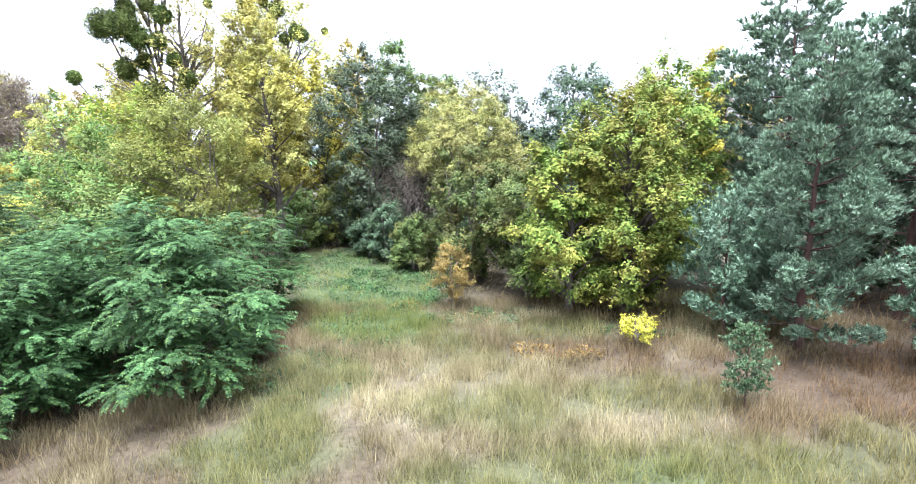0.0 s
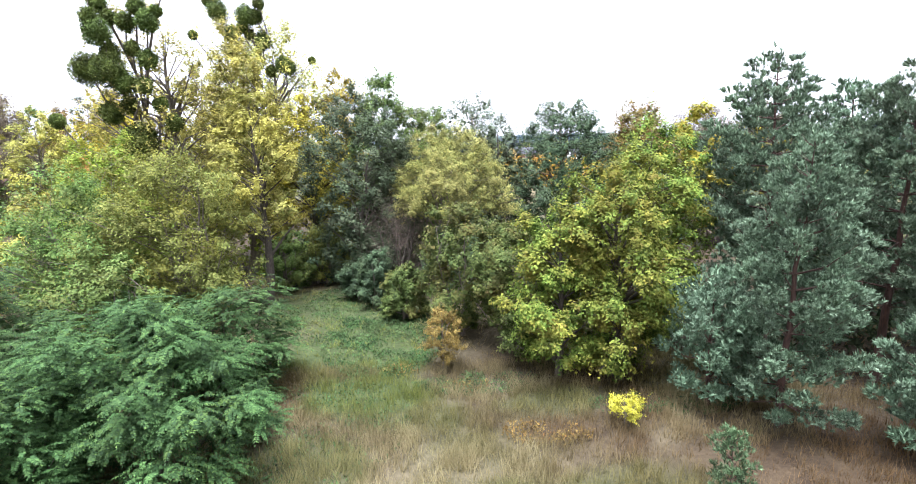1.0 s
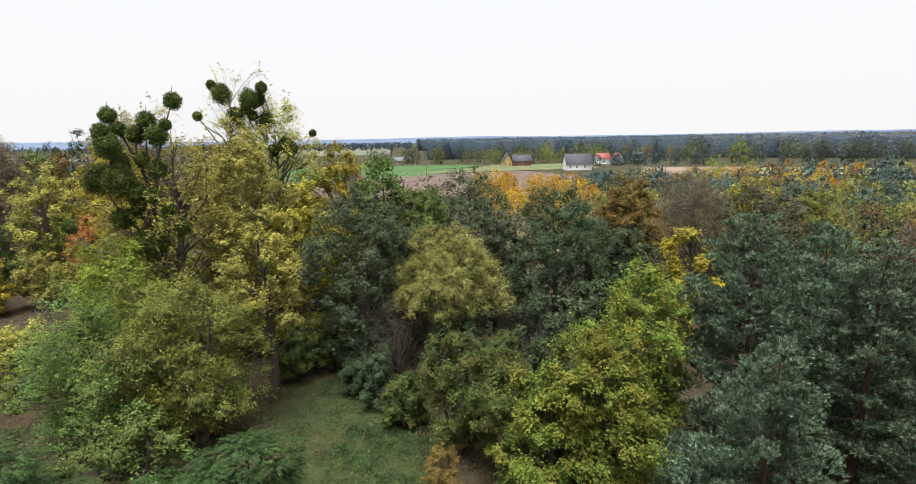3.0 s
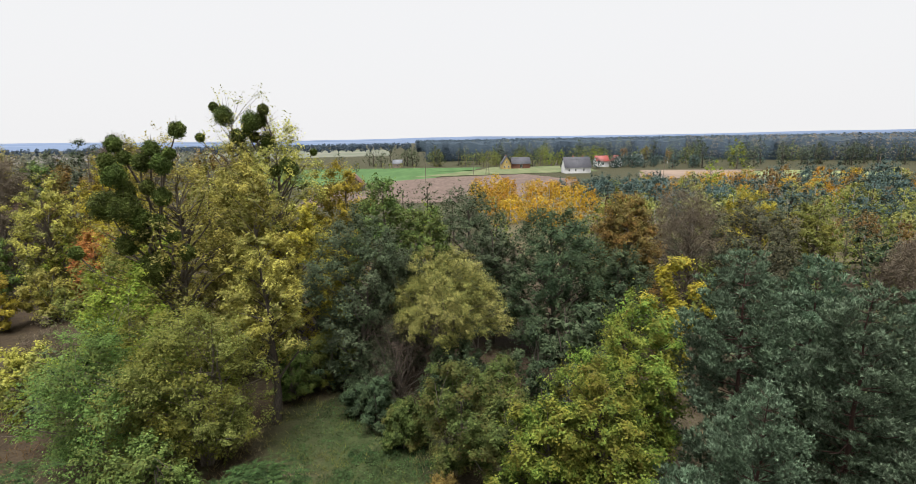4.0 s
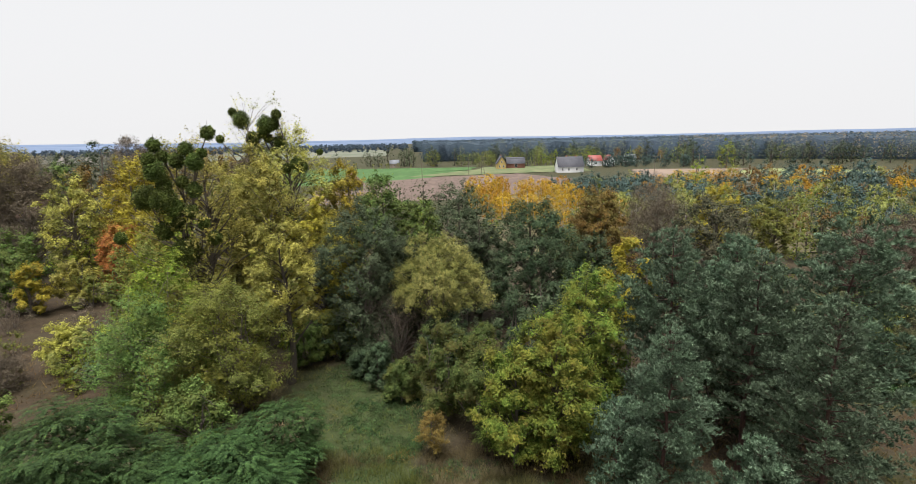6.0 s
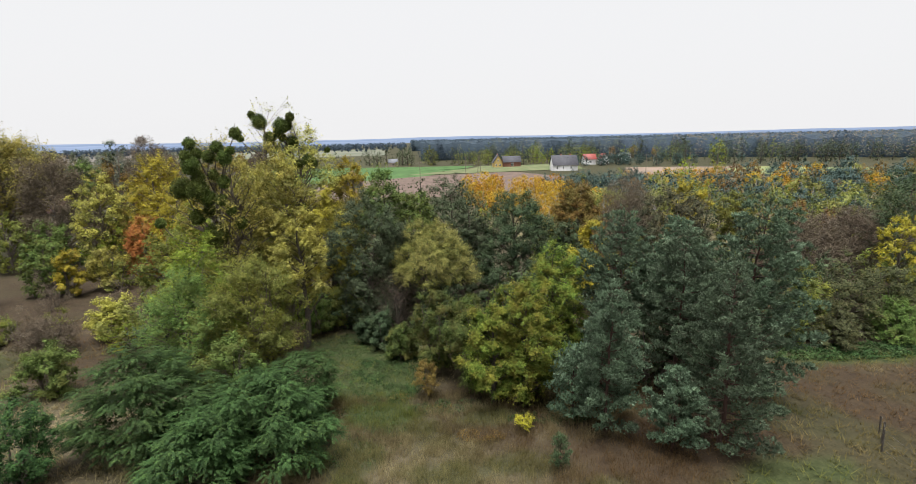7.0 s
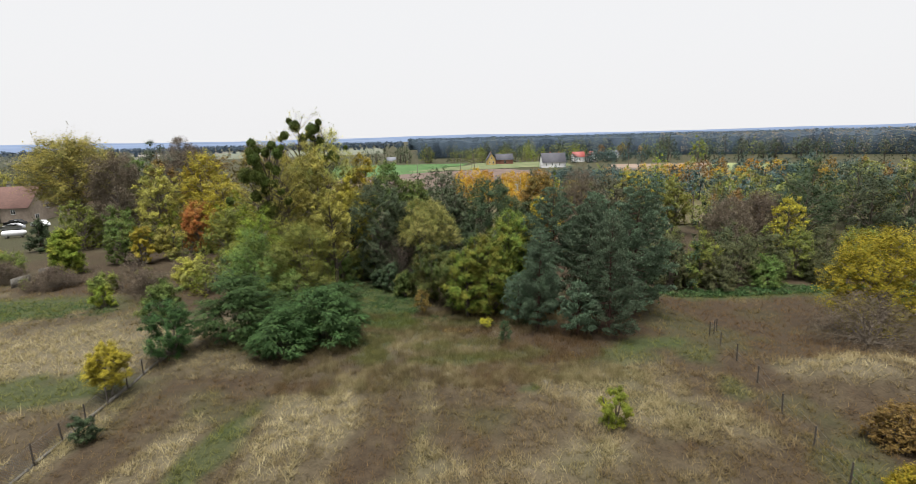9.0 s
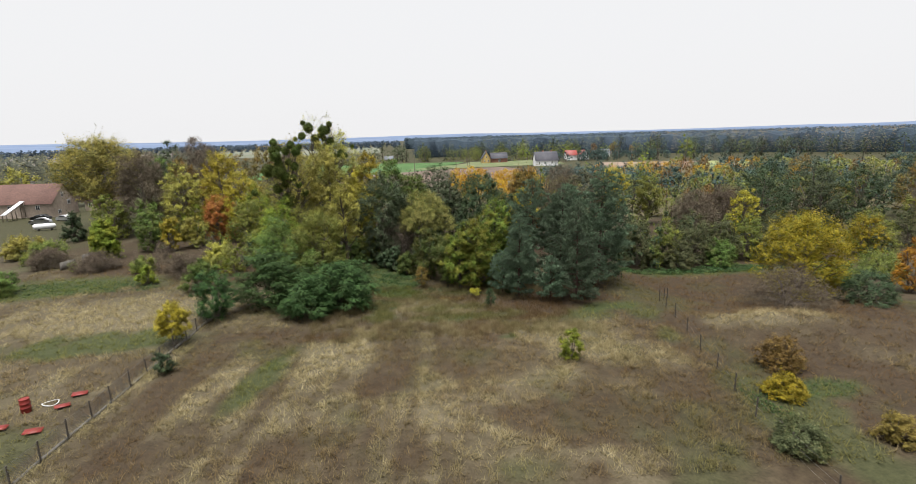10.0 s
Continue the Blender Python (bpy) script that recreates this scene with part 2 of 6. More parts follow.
class Heap:
    """Gathers vertices, quads and triangles for one mesh."""

    def __init__(self):
        self.v, self.q, self.t, self.n = [], [], [], 0

    def add(self, v, q=None, t=None):
        v = np.asarray(v, float).reshape(-1, 3)
        if q is not None and len(q):
            self.q.append(np.asarray(q, np.int64).reshape(-1, 4) + self.n)
        if t is not None and len(t):
            self.t.append(np.asarray(t, np.int64).reshape(-1, 3) + self.n)
        self.v.append(v)
        self.n += len(v)

    def box(self, lo, hi, m=None):
        (a, b, c), (d, e, f) = lo, hi
        v = np.array([(x, y, z) for x in (a, d) for y in (b, e) for z in (c, f)], float)
        if m is not None:
            v = np.array([m @ Vector(p) for p in v])
        self.add(v, [(0, 1, 3, 2), (4, 6, 7, 5), (0, 4, 5, 1), (2, 3, 7, 6), (0, 2, 6, 4), (1, 5, 7, 3)])

    def tube(self, pts, radii, sides=6, cap=False):
        pts, radii = np.asarray(pts, float), np.asarray(radii, float)
        tan = np.gradient(pts, axis=0)
        tan /= np.linalg.norm(tan, axis=1)[:, None] + 1e-9
        ref = np.array([1.0, 0, 0]) if abs(tan[0][2]) > 0.8 else np.array([0, 0, 1.0])
        u = np.cross(tan, ref)
        u /= np.linalg.norm(u, axis=1)[:, None] + 1e-9
        w = np.cross(tan, u)
        ang = np.linspace(0, 2 * np.pi, sides, endpoint=False)
        ring = u[:, None] * np.cos(ang)[None, :, None] + w[:, None] * np.sin(ang)[None, :, None]
        v = pts[:, None] + ring * radii[:, None, None]
        n, q = len(pts), []
        for i in range(n - 1):
            for k in range(sides):
                a, b = i * sides + k, i * sides + (k + 1) % sides
                q.append((a, b, b + sides, a + sides))
        self.add(v.reshape(-1, 3), q)
        if cap:
            top = (n - 1) * sides
            self.add(np.vstack([v[-1], pts[-1:]]), None, [(k, (k + 1) % sides, sides) for k in range(sides)])

    def leaves(self, rng, centres, size, up=0.35, slim=0.55, outward=None, wild=1.0):
        n = len(centres)
        if n == 0:
            return
        nor = rng.normal(size=(n, 3))
        nor *= wild / np.linalg.norm(nor, axis=1)[:, None]
        nor[:, 2] += up
        if outward is not None:
            nor += outward
        nor /= np.linalg.norm(nor, axis=1)[:, None] + 1e-9
        d = np.cross(nor, rng.normal(size=(n, 3)))
        d /= np.linalg.norm(d, axis=1)[:, None] + 1e-9
        w = np.cross(nor, d)
        s = (size * rng.uniform(0.65, 1.35, n))[:, None]
        v = np.empty((n, 3, 3))
        v[:, 0] = centres - d * s * 0.5 + w * s * slim * 0.5
        v[:, 1] = centres - d * s * 0.5 - w * s * slim * 0.5
        v[:, 2] = centres + d * s * 0.5
        self.add(v.reshape(-1, 3), None, np.arange(n * 3).reshape(n, 3))

    def mesh(self, name, mat, smooth=False):
        me = bpy.data.meshes.new(name)
        v = np.vstack(self.v)
        q = np.vstack(self.q) if self.q else np.zeros((0, 4), np.int64)
        t = np.vstack(self.t) if self.t else np.zeros((0, 3), np.int64)
        me.vertices.add(len(v))
        me.vertices.foreach_set("co", v.ravel())
        me.loops.add(q.size + t.size)
        me.loops.foreach_set("vertex_index", np.concatenate([q.ravel(), t.ravel()]).astype(np.int32))
        me.polygons.add(len(q) + len(t))
        start = np.concatenate([np.arange(len(q)) * 4, q.size + np.arange(len(t)) * 3]).astype(np.int32)
        me.polygons.foreach_set("loop_start", start)
        if smooth:
            me.polygons.foreach_set("use_smooth", np.ones(len(start), bool))
        me.update(calc_edges=True)
        me.materials.append(mat)
        return me


def part(name, heap, mat, parent=None, label="", smooth=False):
    ob = new(name, heap.mesh(name, mat, smooth))
    if parent is not None:
        ob.parent = parent
    return tagged(ob, label=label)


def thing(name, x, y, label, category, group="", z=None, turn=0.0, scale=1.0):
    ob = new(name)
    ob.empty_display_size = 0.3
    zz = float(ground_z(np.array([x]), np.array([y]))[0]) if z is None else z
    ob.matrix_basis = pose(x, y, zz, 0, 0, turn) @ Matrix.Diagonal((scale, scale, scale, 1))
    return tagged(ob, label, category, group)


# ---------------------------------------------------------------- the lie of the land
def ground_z(x, y):
    dip = -1.5 * step(x, 22, 31) * step(y, 5, 17) * (1 - step(y, 38, 58))
    mound = 1.5 * np.exp(-((x - 33) / 7.5) ** 2 - ((y - 2 + 0.12 * (x - 33)) / 3.2) ** 2)
    near = np.exp(-((x / 90) ** 2 + (y / 90) ** 2))
    bumps = (fbm(x, y, 7.0, 3) - 0.5) * 0.35 * near + (fbm(x, y, 1.3, 9, 2) - 0.5) * 0.12 * near
    return dip + mound + bumps


# patches of growth: x, y, half width, half depth, turn, kind (0 green, 1 straw, 2 rust brown), strength
PATCHES = [
    (-4.5, 25, 4.2, 6.5, 0, 0, 1.0), (-8, 29, 3, 5, 0, 0, 0.8), (-3, 22.5, 2.2, 2.5, 0, 0, 1.0),
    (-1.5, 13, 3.5, 2.6, 0, 1, 0.45), (2, 10, 5, 3, 0, 1, 0.15), (-4.5, 10, 2.2, 1.6, 0, 0, 0.6), (1.5, 8.6, 3.0, 1.0, 0, 0, 0.55), (5, 12.2, 2.0, 1.0, 0, 0, 0.5), (8.5, 9.2, 2.6, 1.2, 20, 0, 0.6), (-1.5, 16.5, 2.0, 1.6, 0, 0, 0.45), (-5, 13.5, 2.2, 1.8, 0, 0, 0.5),
    (3.2, 15.3, 1.6, 0.8, 0, 2, 0.7), (-3.5, 18, 2.5, 1.6, 0, 0, 0.7), (0, 11.5, 2.4, 1.3, 0, 0, 0.5), (4, 17, 2.5, 0.9, 0, 0, 0.5), (14.5, 12.3, 5, 3.2, 0, 2, 1.0),
    (7, 13, 2.5, 1.6, 0, 2, 0.3), 
    
    (3, -8, 6, 5, 0, 1, 0.4), (10, -4, 5, 5, 0, 1, 0.5), (15, 4, 5, 4, 0, 1, 0.6),
    (15, 8.5, 5, 1.6, 0, 0, 0.5), (-22.1, -2, 0.7, 14, 0, 1, 0.8), (-23.2, -4, 0.8, 12, 0, 2, 0.6), (-33, 13, 11, 7, 0, 1, 1.0), 
    (-28, -8, 6, 4, 0, 1, 0.35), (-46, 27, 14, 4.5, 8, 0, 0.9), (-42, 37, 12, 5, 0, 2, 1.0), (30, 11, 8, 6, 0, 2, 0.9),
    (33, 2.5, 7, 2.2, -8, 1, 1.0), (29, -6, 7, 5, 0, 2, 0.7), (24, -12, 3, 8, 0, 0, 0.6), (42, 1, 8, 5, 0, 2, 0.6),
    (34, 19, 10, 5, 0, 2, 0.8), (38, 27.5, 16, 2.4, 0, 0, 1.0), (17, 18, 5, 5, 0, 2, 0.5), (26, 13, 4, 6, 0, 0, 0.3),
    (-19.3, -1, 1.7, 8, 0, 2, 0.6), (-15.2, 6.2, 4.2, 1.3, 0, 2, 0.55), (-15.6, -2.5, 1.5, 5.0, -10, 1, 0.95), (-12.2, -2, 1.3, 5.0, -15, 0, 0.75), (-9.2, 1.5, 2.0, 3.4, -8, 1, 0.95), (-6, 1.4, 1.7, 3.4, 0, 1, 1.0), (-5.4, 5.9, 1.5, 1.1, 0, 1, 0.8), (-9.5, 5.0, 3.4, 0.9, 8, 2, 0.75),
    (-3.6, -4.2, 2.6, 2.3, 0, 2, 0.8), (-2.8, 4.3, 1.4, 3.2, 0, 2, 0.55), (-0.2, -4.2, 1.1, 3.0, 0, 1, 0.7), (-8.5, -8.5, 4.0, 2.5, 0, 1, 0.6), (-30, 6.2, 8, 3.2, 10, 0, 0.8), (-25.2, 0.4, 2.8, 4.0, 0, 2, 0.5), (-31, -5, 5, 3, 0, 1, 0.5), (-27, -12, 4, 4, 0, 0, 0.5),
    (15, -0.8, 1.5, 2.6, 20, 1, 0.8), (15.2, -6.2, 1.4, 2.2, 0, 1, 0.85), (19.7, -2.2, 1.3, 2.4, 0, 1, 0.7), (22.0, 7.9, 2.0, 2.2, 0, 0, 0.6), (19, 10.4, 3.2, 1.5, 0, 0, 0.85), (21.6, 1.9, 1.1, 1.6, 0, 0, 0.5), (11.7, 8.4, 3.2, 1.0, 10, 2, 1.0), (7.6, 3.3, 0.6, 0.5, 0, 0, 0.9), (10, -10, 5, 3, 0, 2, 0.7), (32, -8, 4, 3, 0, 2, 1.0), (27.8, -8.2, 2.6, 1.4, 0, 0, 0.8), (9.8, 9.4, 3.5, 2.0, 0, 2, 0.4), (12.5, 9.8, 2.6, 1.6, 0, 2, 0.9), (5.5, 9.0, 2, 1, 0, 0, 0.4),
    (44, 6, 5, 2, 0, 2, 1.0), (-7, -1, 3.6, 5.5, -10, 1, 0.45), (-1.5, -9, 3.5, 4, 0, 1, 0.4), (6, -1, 5, 3.5, 0, 2, 0.5), (15, -8, 7, 5, 0, 2, 0.45), (-5, -13, 9, 4, 0, 2, 0.3), (12, 11.5, 3, 1.2, 0, 2, 0.8), (17, 0, 2.2, 4, 15, 1, 0.5), (-25, 33, 12, 9, 0, 2, 0.9), (20, 40, 30, 13, 0, 2, 1.0), (-30, 52, 40, 16, 0, 2, 0.9), (60, 45, 40, 13, 0, 2, 0.9),
]


def growth(x, y):
    """Weights of green, straw and rust-brown growth at each place."""
    w = np.zeros((len(x), 3))
    base = fbm(x, y, 9.0, 21)
    w[:, 0] = step(fbm(x, y, 5.0, 31), 0.5, 0.78) * 0.45
    w[:, 1] = step(base, 0.42, 0.66) * 0.7
    w[:, 2] = step(fbm(x, y, 6.0, 41), 0.52, 0.74) * 0.55
    w[:, 1] += step(fbm(x, y, 1.5, 81, 3), 0.56, 0.72) * 0.6
    w[:, 2] += step(fbm(x, y, 1.9, 83, 3), 0.58, 0.74) * 0.4
    east = step(x, 9, 26)
    w[:, 2] += 0.4 * east
    w[:, 1] *= 1 - 0.45 * east
    ragged = (fbm(x, y, 2.2, 51) - 0.5) * 1.3
    for px, py, rx, ry, turn, kind, power in PATCHES:
        c, s = math.cos(radians(turn)), math.sin(radians(turn))
        u, v = ((x - px) * c + (y - py) * s) / rx, (-(x - px) * s + (y - py) * c) / ry
        m = (1 - step(np.sqrt(u * u + v * v) + ragged, 0.65, 1.25)) * power
        w *= (1 - m * 0.75)[:, None]
        w[:, kind] += m
    rows = fbm(x, y * 0.1, 0.7, 61, 3) - 0.5
    mown = step(x, -21.8, -20) * (1 - step(x, 0, 6)) * (1 - step(y, 5, 9))
    w[:, 1] += rows * 1.5 * mown
    w[:, 2] -= rows * 0.9 * mown
    w = np.clip(w, 0, 1)
    far = step(np.hypot(x, y), 70, 110)
    return np.clip(w * (1 - far)[:, None] + np.array([0.45, 0.0, 0.5]) * far[:, None], 0, 1)


def field_material(name, dull, green, straw, rust, fine):
    mat, nt, bsdf, out = nodes_of(name)
    att = nt.nodes.new("ShaderNodeAttribute")
    att.attribute_name = "growth"
    sep = nt.nodes.new("ShaderNodeSeparateColor")
    nt.links.new(att.outputs["Color"], sep.inputs[0])
    geo = nt.nodes.new("ShaderNodeNewGeometry")
    if fine == "blade":
        both = nt.nodes.new("ShaderNodeMix")
        both.inputs[0].default_value = 0.55
        nt.links.new(geo.outputs["Random Per Island"], both.inputs[2])
        nt.links.new(map_node(nt, noise_node(nt, 1.6, 3.0), 0.3, 0.7), both.inputs[3])
        vary = both.outputs[0]
    else:
        both = nt.nodes.new("ShaderNodeMix")
        both.inputs[0].default_value = 0.5
        nt.links.new(noise_node(nt, 7.0, 6.0), both.inputs[2])
        nt.links.new(noise_node(nt, 1.3, 5.0), both.inputs[3])
        vary = both.outputs[0]
    lo = 0.0 if fine == "blade" else 0.38
    tone = map_node(nt, vary, lo, 1 - lo)
    col = ramp_node(nt, tone, dull)
    for i, ramp in ((1, straw), (2, rust), (0, green)):
        col = mix_node(nt, sep.outputs[i], col, ramp_node(nt, tone, ramp))
    nt.links.new(col, bsdf.inputs["Base Color"])
    bsdf.inputs["Roughness"].default_value = 0.85
    bsdf.inputs["Specular IOR Level"].default_value = 0.2
    if fine == "blade":
        tr = nt.nodes.new("ShaderNodeBsdfTranslucent")
        nt.links.new(col, tr.inputs[0])
        mx = nt.nodes.new("ShaderNodeMixShader")
        mx.inputs[0].default_value = 0.45
        nt.links.new(bsdf.outputs[0], mx.inputs[1])
        nt.links.new(tr.outputs[0], mx.inputs[2])
        nt.links.new(mx.outputs[0], out.inputs[0])
    else:
        bump_node(nt, noise_node(nt, 6.0, 5.0), 0.8, 0.12, bsdf)
    return mat


GROUND = field_material("meadow_soil", [(0.0270, 0.0194, 0.0109), (0.0548, 0.0422, 0.0236)], [(0.0203, 0.0295, 0.0076), (0.0422, 0.0531, 0.0177)],
                        [(0.0641, 0.0540, 0.0295), (0.1054, 0.0869, 0.0540)], [(0.0236, 0.0152, 0.0084), (0.0447, 0.0303, 0.0161)], "soil")
BLADES = field_material("meadow_grass", [(0.0580, 0.0455, 0.0207), (0.1394, 0.1104, 0.0538), (0.2236, 0.1849, 0.0966)], [(0.0511, 0.0759, 0.0152), (0.1132, 0.1283, 0.0317), (0.2180, 0.2125, 0.0607)],
                        [(0.1394, 0.1145, 0.0538), (0.2995, 0.2498, 0.1311), (0.4651, 0.4085, 0.2456)], [(0.0580, 0.0359, 0.0152), (0.1173, 0.0745, 0.0345), (0.2001, 0.1311, 0.0635)], "blade")


def give_growth(me):
    n = len(me.vertices)
    co = np.empty(n * 3)
    me.vertices.foreach_get("co", co)
    co = co.reshape(-1, 3)
    w = growth(co[:, 0], co[:, 1])
    att = me.attributes.new("growth", "FLOAT_COLOR", "POINT")
    att.data.foreach_set("color", np.column_stack([w, np.ones(n)]).ravel())


def axis(lo, hi, fine, far):
    mid = np.arange(lo, hi + 1e-6, fine)
    out, d = [], fine
    p = hi
    while p < far:
        d *= 1.22
        p = min(p + d, far)
        out.append(p)
    left, d, p = [], fine, lo
    while p > -far:
        d *= 1.22
        p = max(p - d, -far)
        left.append(p)
    return np.concatenate([left[::-1], mid, out])


gx, gy = axis(-56, 56, 0.65, 4700), axis(-22, 48, 0.65, 4700)
GX, GY = np.meshgrid(gx, gy)
gh = Heap()
flat = np.column_stack([GX.ravel(), GY.ravel(), ground_z(GX.ravel(), GY.ravel())])
nx, ny = len(gx), len(gy)
idx = np.arange(nx * ny).reshape(ny, nx)
gh.add(flat, np.stack([idx[:-1, :-1], idx[:-1, 1:], idx[1:, 1:], idx[1:, :-1]], -1).reshape(-1, 4))
ground = part("ground", gh, GROUND, smooth=True)
give_growth(ground.data)
tagged(ground, "rough autumn meadow of straw, green and brown grass", "ground", kind="structure")


def blades(name, rng, x0, x1, y0, y1, per, length, width, label, lie=(0.35, 1.3, 0.75)):
    n = int((x1 - x0) * (y1 - y0) * per)
    tuft = 9
    x, y = np.repeat(rng.uniform(x0, x1, n // tuft), tuft), np.repeat(rng.uniform(y0, y1, n // tuft), tuft)
    x, y = x + rng.normal(size=len(x)) * 0.09, y + rng.normal(size=len(y)) * 0.09
    w = growth(x, y)
    clump = fbm(x, y, 0.9, 71, 3)
    k = rng.uniform(size=len(x)) < np.clip(clump * 2.4 - 0.55, 0.1, 1) * (0.55 + 0.45 * w[:, 1]) * (1 - 0.45 * w[:, 2])
    x, y, w, clump = x[k], y[k], w[k], clump[k]
    n = len(x)
    size = length * rng.uniform(0.5, 1.4, n) * (0.6 + 0.7 * clump) * (1 + 0.3 * w[:, 1])
    b = rng.uniform(0, 2 * np.pi, n)
    a = b + np.pi / 2 + rng.normal(size=n) * 0.4
    lean = size * rng.uniform(lie[0], lie[1], n)
    base = np.column_stack([x, y, ground_z(x, y) - 0.02])
    side = np.column_stack([np.cos(a), np.sin(a), np.zeros(n)]) * (width * rng.uniform(0.6, 1.5, n))[:, None]
    tip = base + np.column_stack([np.cos(b) * lean, np.sin(b) * lean, size * lie[2]])
    v = np.stack([base - side, base + side, tip], 1)
    h = Heap()
    h.add(v.reshape(-1, 3), None, np.arange(n * 3).reshape(n, 3))
    ob = part(name, h, BLADES)
    give_growth(ob.data)
    return tagged(ob, label, "grass", kind="stuff")


rg = np.random.default_rng(5)
blades("meadow_grass", rg, -11, 15, 4, 21, 760, 0.40, 0.0075, "tall dry straw-coloured meadow grass with green tufts", (0.15, 0.8, 1.0))
blades("field_grass", rg, -22, 23, -16, 6, 170, 0.32, 0.018, "short trampled grass of the fenced meadow")
blades("edge_grass", rg, -22, -11, 6, 20, 110, 0.36, 0.016, "dry grass along the foot of the locust thicket")
blades("rough_grass", rg, 15, 50, -16, 27, 80, 0.42, 0.022, "rust-brown rough grass beyond the wire fence")
blades("pale_grass", rg, -56, -22, -14, 40, 60, 0.40, 0.024, "pale yellow and green grass of the next plot")
blades("lush_grass", rg, -13, 2, 19, 34, 60, 0.34, 0.016, "short green grass in the gap between the trees")


def herbs(name, rng, spots, label, leaf="nettle"):
    h = Heap()
    for x0, y0, rx, ry, n, size, high in spots:
        a, r = rng.uniform(0, 6.28, n), np.sqrt(rng.uniform(0, 1, n))
        x, y = x0 + np.cos(a) * r * rx, y0 + np.sin(a) * r * ry
        lump = fbm(x, y, 0.8, 91, 3)
        k = lump + rng.normal(size=n) * 0.12 > 0.42
        x, y, lump = x[k], y[k], lump[k]
        z = ground_z(x, y) + high * lump * rng.uniform(0.15, 1.0, len(x))
        h.leaves(rng, np.column_stack([x, y, z]), size, 0.9, 0.6)
    tagged(part(name, h, LEAF[leaf]), label, "undergrowth", kind="stuff")


herbs("nettles", rg, [(-3.2, 23.5, 3.0, 4.2, 18000, 0.085, 0.35), (-6.5, 28, 3.2, 5.0, 10000, 0.085, 0.2), (1.0, 18.6, 2.6, 0.9, 2600, 0.09, 0.35), (7.5, 16.6, 2.8, 0.8, 3000, 0.09, 0.3), (-4.5, 16, 3.0, 3.5, 4000, 0.09, 0.25),
                      (39, 27.6, 15, 1.7, 12000, 0.2, 0.5), (-46, 26, 12, 3.4, 6000, 0.16, 0.16), (22.6, -9.6, 0.9, 2.6, 1300, 0.12, 0.5), (27.8, -8.2, 2.4, 1.2, 700, 0.1, 0.3)], "green nettles and low herbs along the wood's edge")
herbs("russet_weeds", rg, [(3.0, 15.0, 1.5, 0.8, 1300, 0.085, 0.5), (-2.2, 20.0, 0.8, 0.5, 260, 0.08, 0.45), (0.5, 18.4, 0.9, 0.5, 300, 0.08, 0.4), (11.7, 8.4, 2.6, 0.9, 900, 0.08, 0.2)], "reddish and orange withered weeds in the grass", "ginger")


# ---------------------------------------------------------------- trees
def profile(shape, h):
    if shape == "cone":
        return np.clip((1 - h) ** 0.75, 0.03, 1)
    if shape == "dome":
        return np.sqrt(np.clip(1 - h ** 2.4, 0, 1)) * (0.75 + 0.25 * np.clip(h * 4, 0, 1))
    return np.sqrt(np.clip(1 - (2 * h - 1) ** 2, 0.02, 1)) if shape == "round" else np.clip(np.sin(np.pi * (0.12 + 0.83 * h)) ** 0.75, 0.05, 1)


